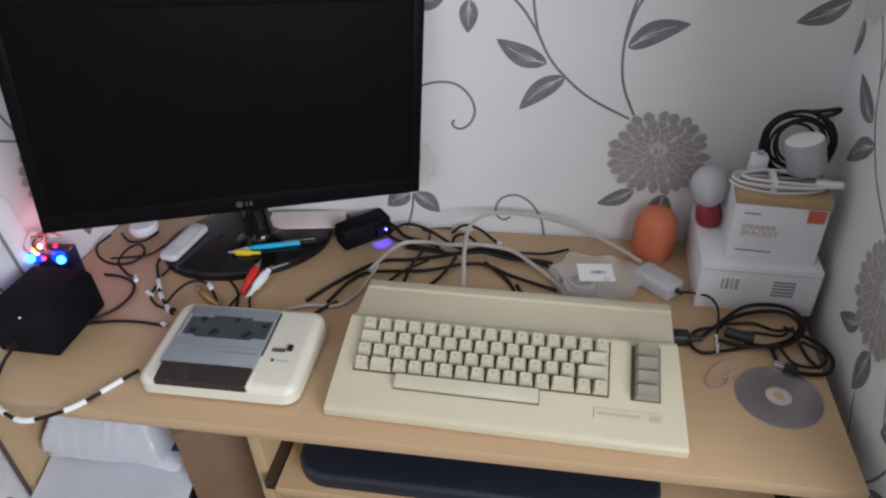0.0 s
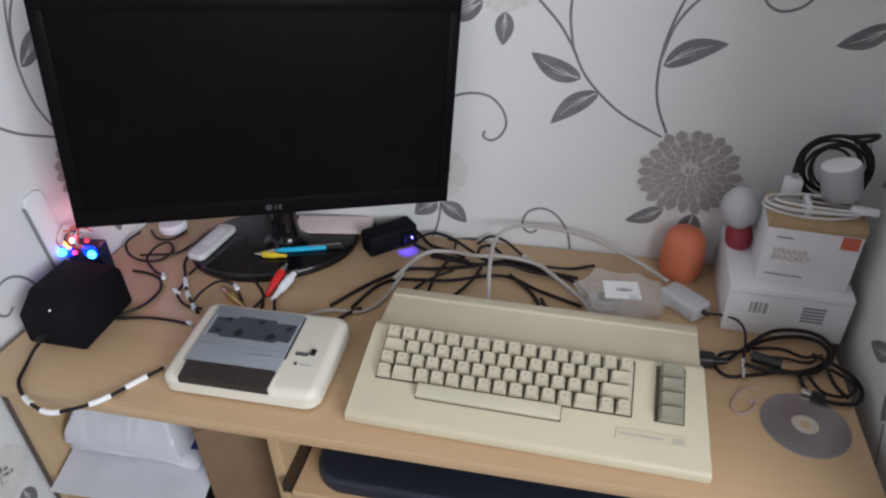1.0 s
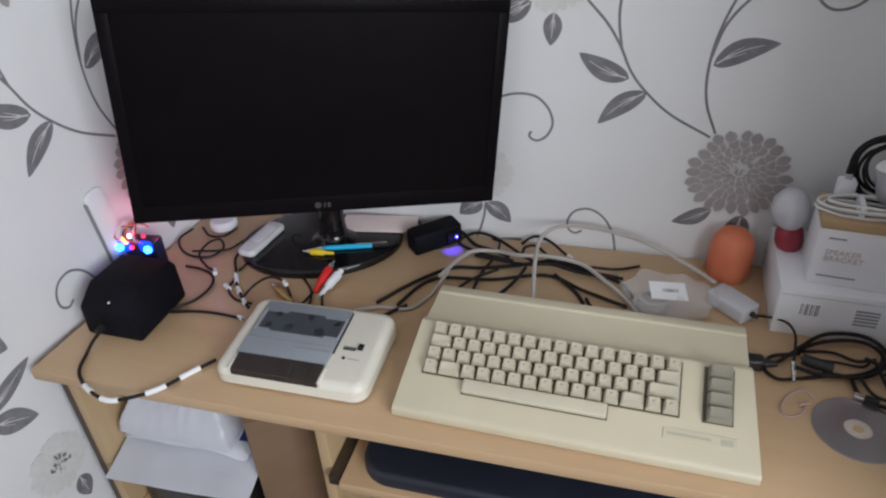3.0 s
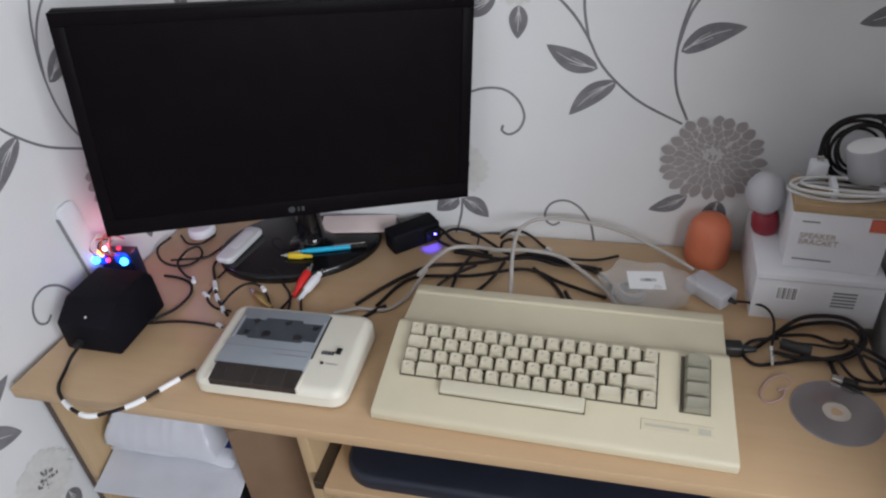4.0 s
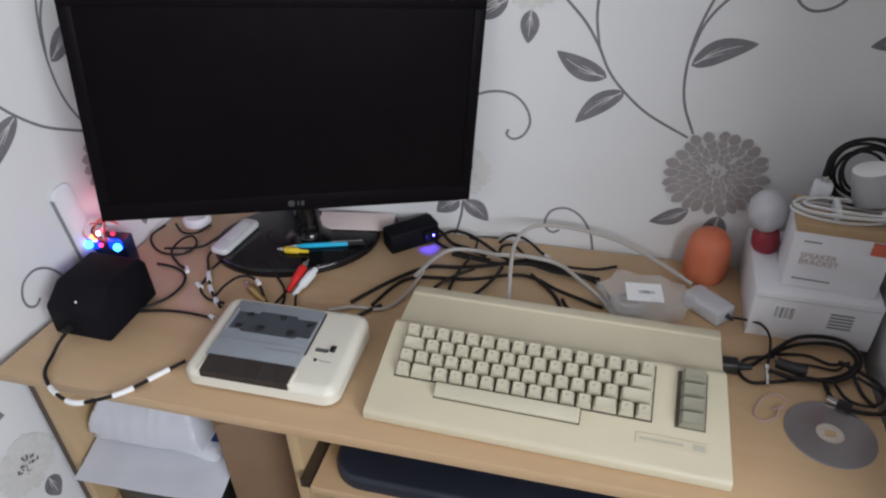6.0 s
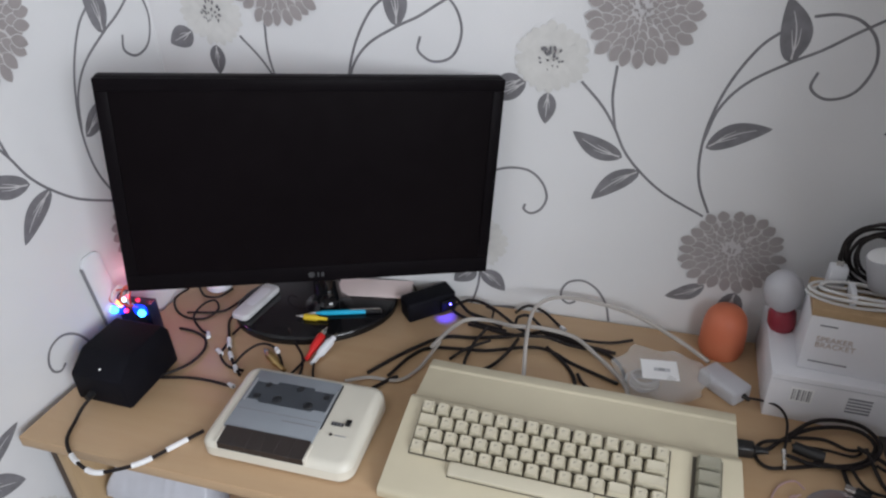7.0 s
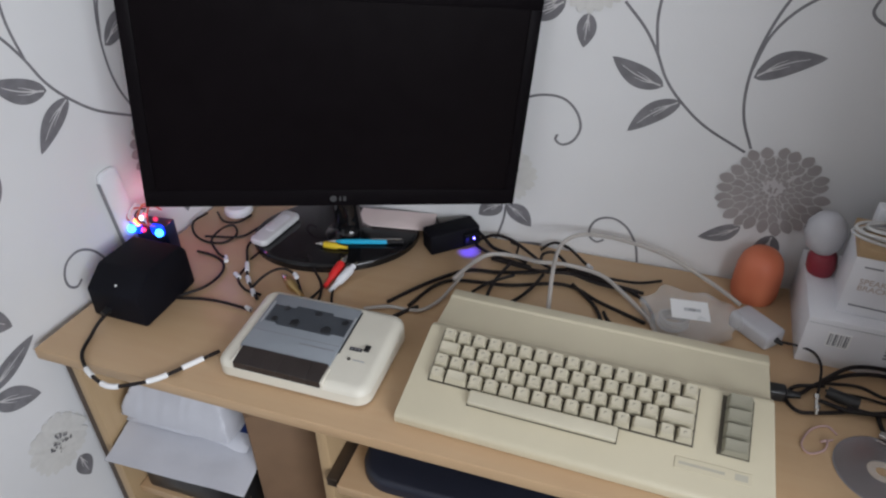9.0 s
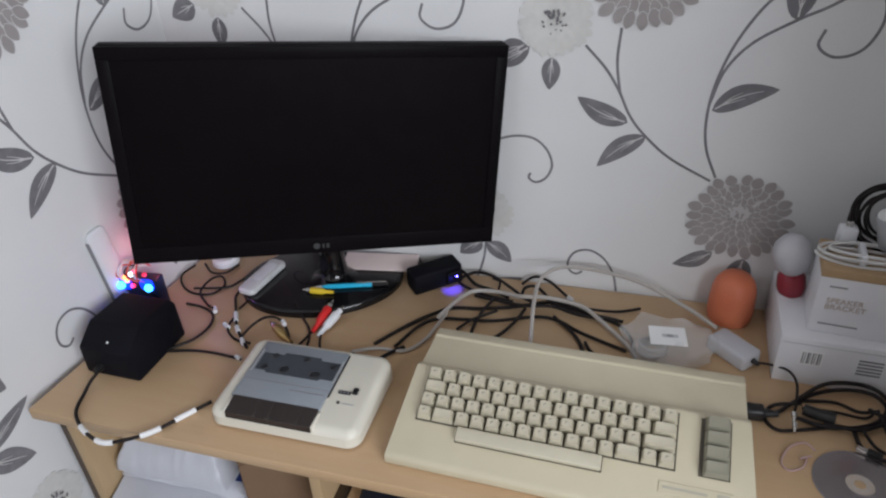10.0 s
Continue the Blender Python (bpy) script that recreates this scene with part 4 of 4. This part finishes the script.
cable([(-0.535, 1.105, 0.01), (-0.545, 1.077, 0.006), (-0.523, 1.049, H), (-0.492, 1.036, H), (-0.463, 1.042, H), (-0.456, 1.069, H), (-0.472, 1.087, 0.007), (-0.484, 1.071, 0.009), (-0.481, 1.036, 0.009), (-0.456, 1.014, 0.005), (-0.436, 1.002, 0.008)], 0.0025, label="tangled black lead under the monitor")
cable([(-0.526, 1.120, H), (-0.497, 1.096, 0.006), (-0.474, 1.103, H), (-0.464, 1.13, H)], 0.0025)
cable([(-0.50, 1.045, 0.007), (-0.45, 1.063, H), (-0.436, 1.084, H), (-0.428, 1.116, H)], 0.0025)
cable([(-0.398, 1.080, 0.022), (-0.415, 1.062, 0.010), (-0.419, 1.043, H), (-0.401, 1.012, H), (-0.381, 0.979, H), (-0.362, 0.956, H), (-0.335, 0.930, H)], 0.0028, label="black lead hanging over the monitor stand")
cable([(-0.388, 1.062, 0.012), (-0.393, 1.040, H), (-0.396, 1.014, H)], 0.0025)
cable([(-0.392, 0.990, H), (-0.388, 0.965, H), (-0.365, 0.945, H), (-0.335, 0.940, H)], 0.0025)
cable([(-0.356, 0.948, H), (-0.344, 0.966, 0.016), (-0.327, 0.980, 0.024), (-0.309, 0.985, 0.022), (-0.293, 0.978, 0.012), (-0.272, 0.950, H)], 0.0027, label="black lead arching up from the desk")
cable([(-0.305, 1.035, 0.017), (-0.285, 1.016, 0.006), (-0.262, 0.992, H), (-0.250, 0.965, H), (-0.246, 0.940, H)], 0.0025)
cable([(-0.252, 0.994, 0.007), (-0.256, 0.975, H), (-0.262, 0.945, H)], 0.0025)
cable([(-0.239, 0.986, 0.006), (-0.232, 0.966, H), (-0.222, 0.945, H)], 0.0025)
for _a, _b in (((-0.396, 1.003), (-0.384, 0.984)), ((-0.376, 0.972), (-0.366, 0.960)), ((-0.352, 0.946), (-0.344, 0.936)), ((-0.399, 0.974), (-0.387, 0.966)), ((-0.438, 1.008), (-0.430, 0.998)), ((0.112, 1.156), (0.119, 1.149)), ((-0.340, 0.908), (-0.330, 0.905)), ((-0.300, 0.984), (-0.293, 0.977))):
    _z = TOP + (0.0185 if _a[0] == -0.300 else 0.0043)
    tagged(part("cable_sleeve", tube([(*_a, _z), ((_a[0] + _b[0]) / 2, (_a[1] + _b[1]) / 2, _z), (*_b, _z)], 0.0036, 10), WHITE_PLASTIC), "pale plastic sleeve on a black lead", "cable end", group="cable sleeves")

# ---- leads beside the computer ----
plug = thing("power_plug", "black plug pushed into the side of the computer", "plug", pose(0.352, 0.956, TOP + 0.0005, 0, 0, 4))
part("body", box(0.0, 0.030, -0.009, 0.009, 0.0, 0.018, 0.004, 3), BLACK, plug)
part("strain_relief", moved(lathe([(0, 0), (0.006, 0), (0.0036, 0.016), (0, 0.016)], 12), pose(0.030, 0, 0.009, 0, 90, 0)), BLACK, plug)
cable([(0.384, 0.960, 0.009), (0.400, 0.968, 0.006), (0.414, 0.985, H), (0.430, 0.998, 0.006), (0.458, 1.014, 0.010), (0.491, 1.022, 0.012), (0.516, 1.018, 0.012), (0.527, 1.000, 0.010), (0.514, 0.976, 0.009), (0.489, 0.960, 0.008), (0.453, 0.953, 0.007), (0.42, 0.962, 0.006)], 0.0034, label="coiled black lead beside the computer")
cable([(0.424, 0.992, 0.010), (0.458, 1.020, 0.017), (0.494, 1.028, 0.018), (0.520, 1.022, 0.016), (0.531, 0.998, 0.014), (0.518, 0.972, 0.012), (0.49, 0.955, 0.009), (0.45, 0.957, 0.008)], 0.0034, label="coiled black lead beside the computer")
cable([(0.425, 0.996, H), (0.469, 1.003, H), (0.496, 0.992, H), (0.516, 0.988, 0.014)], 0.0026)
cable([(0.43, 0.984, H), (0.47, 0.985, H), (0.50, 0.982, H), (0.513, 0.995, H), (0.508, 1.0, H)], 0.0022)
cable([(0.428, 0.986, 0.009), (0.395, 0.980, H), (0.383, 0.956, H), (0.396, 0.938, H), (0.425, 0.945, H), (0.461, 0.957, H), (0.497, 0.962, 0.005), (0.521, 0.978, 0.008)], 0.0030, label="looped black lead beside the computer")
cable([(0.505, 0.990, 0.012), (0.532, 0.974, 0.010), (0.548, 0.962, 0.006), (0.553, 0.940, 0.005), (0.543, 0.919, 0.005), (0.522, 0.913, 0.005), (0.500, 0.918, H), (0.487, 0.932, H), (0.483, 0.957, 0.006)], 0.0034, label="looped black lead near the wall")
cable([(0.513, 0.977, 0.016), (0.524, 0.947, H), (0.531, 0.921, 0.009)], 0.0030)
cable([(0.489, 0.958, 0.012), (0.504, 0.934, H), (0.521, 0.920, 0.010), (0.54, 0.930, 0.010), (0.544, 0.95, 0.008), (0.52, 0.965, 0.012)], 0.0026)
cable([(0.3775, 1.0484, 0.014), (0.398, 1.040, 0.020), (0.416, 1.030, 0.022), (0.424, 1.012, 0.018), (0.421, 0.983, 0.012), (0.417, 0.966, 0.012)], 0.0022, CABLE, "thin dark lead of the white adapter")
for _p in ((0.4165, 0.964), (0.4150, 0.946)):
    jack = thing("jack_end", "shiny metal jack at the end of a lead", "cable plug", lying((_p[0], _p[1], TOP + 0.012), (_p[0] - 0.001, _p[1] - 0.012, TOP + 0.008)), group="jack ends")
    part("barrel", lathe([(0, 0), (0.0034, 0), (0.0034, 0.006), (0.0022, 0.007), (0.0022, 0.013), (0, 0.014)], 12), METAL, jack)
part("ferrite", tube([(0.428, 0.972, TOP + 0.013), (0.445, 0.966, TOP + 0.013), (0.462, 0.962, TOP + 0.013)], 0.0075, 12), BLACK, None)
tagged(bpy.data.objects["ferrite"], "black moulded sleeve on a coiled lead", "cable sleeve")
usbc = thing("metal_plug", "small metal-tipped plug at the end of a black lead", "cable plug", lying((0.492, 0.924, TOP + 0.005), (0.478, 0.930, TOP + 0.005)))
part("tip", box(-0.004, 0.004, -0.002, 0.002, 0.0, 0.012, 0.0005, 1), METAL, usbc)
part("grip", box(-0.005, 0.005, -0.0035, 0.0035, -0.016, 0.0, 0.0012), BLACK, usbc)
band = tagged(part("rubber_band", tube([(0.436, 0.916, TOP + 0.0014), (0.426, 0.926, TOP + 0.0014), (0.408, 0.915, TOP + 0.0014), (0.396, 0.890, TOP + 0.0014), (0.403, 0.878, TOP + 0.0014), (0.419, 0.887, TOP + 0.0014), (0.424, 0.902, TOP + 0.0026), (0.417, 0.899, TOP + 0.0014), (0.43, 0.905, TOP + 0.0028)], 0.0012, 7), LILAC), "thin pinkish rubber band lying on the desk", "rubber band")

# ---- clear packet, white adapter ----
packet = thing("clear_packet", "crumpled clear plastic packet with a white sticker", "packet", pose(0.265, 1.062, TOP, 0, 0, 4))
_film = bmesh.new()
bmesh.ops.create_uvsphere(_film, u_segments=36, v_segments=18, radius=1.0)
for _v in _film.verts:
    _a = math.atan2(_v.co.y, _v.co.x)
    _k = 1 + 0.10 * math.sin(3 * _a + 0.7) + 0.07 * math.sin(7 * _a)
    _n = noise.noise(_v.co * 3.1) * 0.16
    _v.co = Vector((_v.co.x * 0.063 * (_k + _n), _v.co.y * 0.054 * (_k + _n), max(0.0, 0.0165 + (abs(_v.co.z) ** 0.6 * (1 if _v.co.z > 0 else -1)) * 0.0165 * (1 + _n * 1.2)) + 0.0004))
part("film", _film, CLEAR, packet)
_coil = []
for _i in range(60):
    _a = _i * 0.42
    _coil.append((-0.022 + (0.017 + 0.002 * math.sin(_i)) * math.cos(_a), -0.010 + (0.017 + 0.002 * math.cos(_i * 0.7)) * math.sin(_a), 0.006 + 0.00028 * _i))
part("coiled_lead", tube(_coil, 0.0024, 7, 2), CABLE_GREY, packet, "pale grey lead coiled inside the packet")
part("sticker", moved(box(-0.025, 0.025, -0.0185, 0.0185, 0, 0.0006), pose(-0.004, -0.008, 0.0345, 4, 2, 4)), LABEL, packet, "white paper sticker")
part("printed_bar", moved(box(-0.008, 0.014, -0.003, 0.003, 0.0006, 0.0009), pose(-0.004, -0.008, 0.0345, 4, 2, 4)), SILVER, packet)

wadapter = thing("white_adapter", "small white plastic adapter box on the desk", "adapter", pose(0.351, 1.073, TOP, 0, 0, -43))
part("body", box(-0.032, 0.032, -0.018, 0.018, 0.0, 0.024, 0.005, 3), FROSTED, wadapter)
part("lead_gland", moved(lathe([(0, 0), (0.0042, 0), (0.0026, 0.010), (0, 0.010)], 12), pose(0.032, 0.0, 0.014, 0, 90, 0)), BLACK, wadapter)

# ---- on and beside the boxes ----
BOX1, BOX2 = TOP + 0.0738, TOP + 0.0738 + 0.0967
lamp = thing("night_light", "frosted white bulb on a dark red base", "night light", pose(0.420, 1.140, BOX1, 0, -9, 0))
part("base", lathe([(0, 0), (0.016, 0), (0.019, 0.010), (0.018, 0.026), (0.014, 0.034), (0, 0.034)], 24), WINE, lamp, "glossy dark red base")
part("dome", lathe([(0.013, 0.034), (0.022, 0.044), (0.0255, 0.060), (0.023, 0.076), (0.014, 0.087), (0, 0.091)], 28), FROSTED, lamp, "frosted white dome")

usb = thing("white_cable_coil", "white cable coiled flat on the small box", "cable", pose(0.482, 1.082, BOX2, 0, 0, -5))
for _i, (_a, _b, _h) in enumerate(((0.056, 0.019, 0.0022), (0.050, 0.015, 0.0062), (0.058, 0.021, 0.0100), (0.049, 0.016, 0.0136))):
    part("strand", tube([(_a * math.cos(k * math.pi / 6) * (1.05 if math.cos(k * math.pi / 6) < 0 else 0.95) + 0.002 * _i, _b * math.sin(k * math.pi / 6), _h + 0.0012 * math.sin(k * 1.3 + _i)) for k in range(12)], 0.0021, 8, 6, True), CABLE_WHITE, usb)
part("tie", box(-0.012, -0.004, -0.0185, 0.0185, 0.0004, 0.0165, 0.003), WHITE_PLASTIC, usb, "white paper wrap round the coil")
part("plug_end", box(0.040, 0.072, -0.012, -0.002, 0.009, 0.0165, 0.0018), WHITE_PLASTIC, usb)

small_plug = thing("white_plug", "small white plastic plug on the box stack", "plug", pose(0.460, 1.114, BOX2))
part("body", box(-0.0105, 0.0105, -0.009, 0.009, 0, 0.029, 0.003, 2), WHITE_PLASTIC, small_plug)
part("prong", box(-0.004, 0.004, -0.002, 0.002, 0.029, 0.036, 0.0006, 1), METAL, small_plug)

tape = thing("tape_roll", "grey roll of tape lying on the box stack", "tape roll", pose(0.516, 1.097, BOX2 + 0.0172, -4, -16, 0))
part("wound_tape", lathe([(0.0115, 0.001), (0.0225, 0.0), (0.0237, 0.002), (0.0240, 0.041), (0.0228, 0.043), (0.0115, 0.0425)], 40), ROLL, tape)
part("end_label", lathe([(0.0, 0.0434), (0.0222, 0.0434), (0.0222, 0.0438), (0.0, 0.0438)], 36), LABEL, tape, "white disc label on the roll")

coil = thing("black_cable_coil", "black cable coil standing against the wall on the boxes", "cable", pose(0.506, 1.126, BOX2 + 0.0385, 74, -8, -4))
for _i in range(9):
    _r1, _r2, _z = 0.043 - 0.0048 * (_i % 4), 0.042 - 0.0046 * (_i % 4), -0.012 + 0.0030 * _i
    _ph = 0.35 * _i
    part("strand", tube([(_r1 * math.cos(k * math.pi / 6) + 0.005 * math.cos(3 * _ph), _r2 * math.sin(k * math.pi / 6) + 0.005 * math.sin(3 * _ph), _z + 0.0030 * math.sin(2 * k + _i)) for k in range(12)], 0.0020, 8, 6, True), CABLE, coil)
part("loose_end", tube([(0.01, 0.043, 0.008), (0.025, 0.044, 0.014), (0.044, 0.045, 0.016), (0.036, 0.039, 0.016), (0.02, 0.036, 0.010)], 0.0028, 8), CABLE, coil)

# ---- under the desk ----
old_keyboard = thing("spare_keyboard", "dark navy keyboard pushed into the sliding tray", "keyboard", pose(0.117, 0.846, 0.6315, 0, 0, 0))
part("body", prism(rrect(0.464, 0.170, 0.045, 8), 0, 0.020, 0.008, 4, "top"), NAVY, old_keyboard)
_kc = None
for _r in range(5):
    for _i in range(20):
        if _kc is None:
            _ko = part("keycap", box(-0.0085, 0.0085, -0.0085, 0.0085, 0, 0.007, 0.0014, 1), BLACK, old_keyboard)
            _kc = _ko.data
        else:
            _ko = new("keycap", _kc)
            _ko.parent = old_keyboard
        _ko.location = (-0.196 + _i * 0.0205 + 0.004 * (_r % 2), 0.060 - _r * 0.020, 0.0198)


def soft_sheet(w, d, m, amp, seed, h=0.0, nx=22, ny=16):
    """A creased sheet or a plump envelope: two skins that meet at the rim."""
    bm = bmesh.new()
    grid = {}
    for s in (0, 1):
        for i in range(nx + 1):
            for j in range(ny + 1):
                u, v = i / nx, j / ny
                rim = min(1.0, 5 * min(u, 1 - u, v, 1 - v)) ** 0.6
                n = noise.noise(Vector((u * 3.3 + seed, v * 2.7, seed * 1.7))) * amp - abs(noise.noise(Vector((u * 7 + seed, v * 6, 3)))) * amp * 0.6 + noise.noise(Vector((u * 17 + seed, v * 15, 6))) * amp * 0.12
                grid[s, i, j] = bm.verts.new(((u - 0.5) * w, (v - 0.5) * d, n + (h * rim if s else 0) + 0.0008 * s))
    for s in (0, 1):
        for i in range(nx):
            for j in range(ny):
                q = (grid[s, i, j], grid[s, i + 1, j], grid[s, i + 1, j + 1], grid[s, i, j + 1])
                bm.faces.new(q if s else q[::-1])
    rim = [(i, 0) for i in range(nx)] + [(nx, j) for j in range(ny)] + [(nx - i, ny) for i in range(nx)] + [(0, ny - j) for j in range(ny)]
    for a, b in zip(rim, rim[1:] + rim[:1]):
        bm.faces.new((grid[0, a[0], a[1]], grid[0, b[0], b[1]], grid[1, b[0], b[1]], grid[1, a[0], a[1]]))
    return moved(bm, m)


# plain black block fills the shelf below the papers
black_block = thing("black_block", "black block filling the shelf under the papers", "case", pose(-0.415, 0.93, 0.4165))
part("body", box(-0.104, 0.094, -0.136, 0.19, 0, 0.092, 0.006, 2), BLACK, black_block)
mailer = tagged(part("mailing_bag", soft_sheet(0.190, 0.24, pose(-0.430, 0.918, 0.598, 6, 0, 0), 0.010, 2.0, 0.072, 60, 48), PAPER), "plump white plastic mailing bag under the desk", "envelope")
mailer_low = tagged(part("mailing_bag", soft_sheet(0.205, 0.24, pose(-0.424, 0.925, 0.572, 4, 0, 2), 0.010, 5.0, 0.022, 36, 28), PAPER), "white plastic mailing bag beneath another", "envelope")
sheet = tagged(part("paper_sheet", soft_sheet(0.236, 0.18, pose(-0.415, 0.838, 0.556, 14, 0, 2), 0.004, 9.0, 0.0), PAPER), "creased white sheet of paper hanging off the shelf", "paper")
leaflet = tagged(part("blue_leaflet", soft_sheet(0.060, 0.120, pose(-0.338, 0.890, 0.583, 10, 0, 0), 0.003, 4.0, 0.001), BLUE_INK), "dark blue printed leaflet among the papers", "leaflet")
carton = thing("cardboard_box", "brown cardboard box with a loose flap standing beside the divider", "box", pose(-0.2600, 0.860, 0.4165, 0, 0, 30))
part("body", box(-0.060, 0.060, -0.050, 0.050, 0, 0.252, 0.004, 2), BAG, carton)
part("flap", moved(box(-0.0590, 0.0590, -0.001, 0.001, 0, 0.040, 0.0006, 1), pose(0, -0.048, 0.2522, 24, 0, 0)), BAG, carton)
part("flap", moved(box(-0.001, 0.001, -0.046, 0.046, 0, 0.040, 0.0006, 1), pose(-0.058, 0, 0.2522, 0, 30, 0)), BAG, carton)
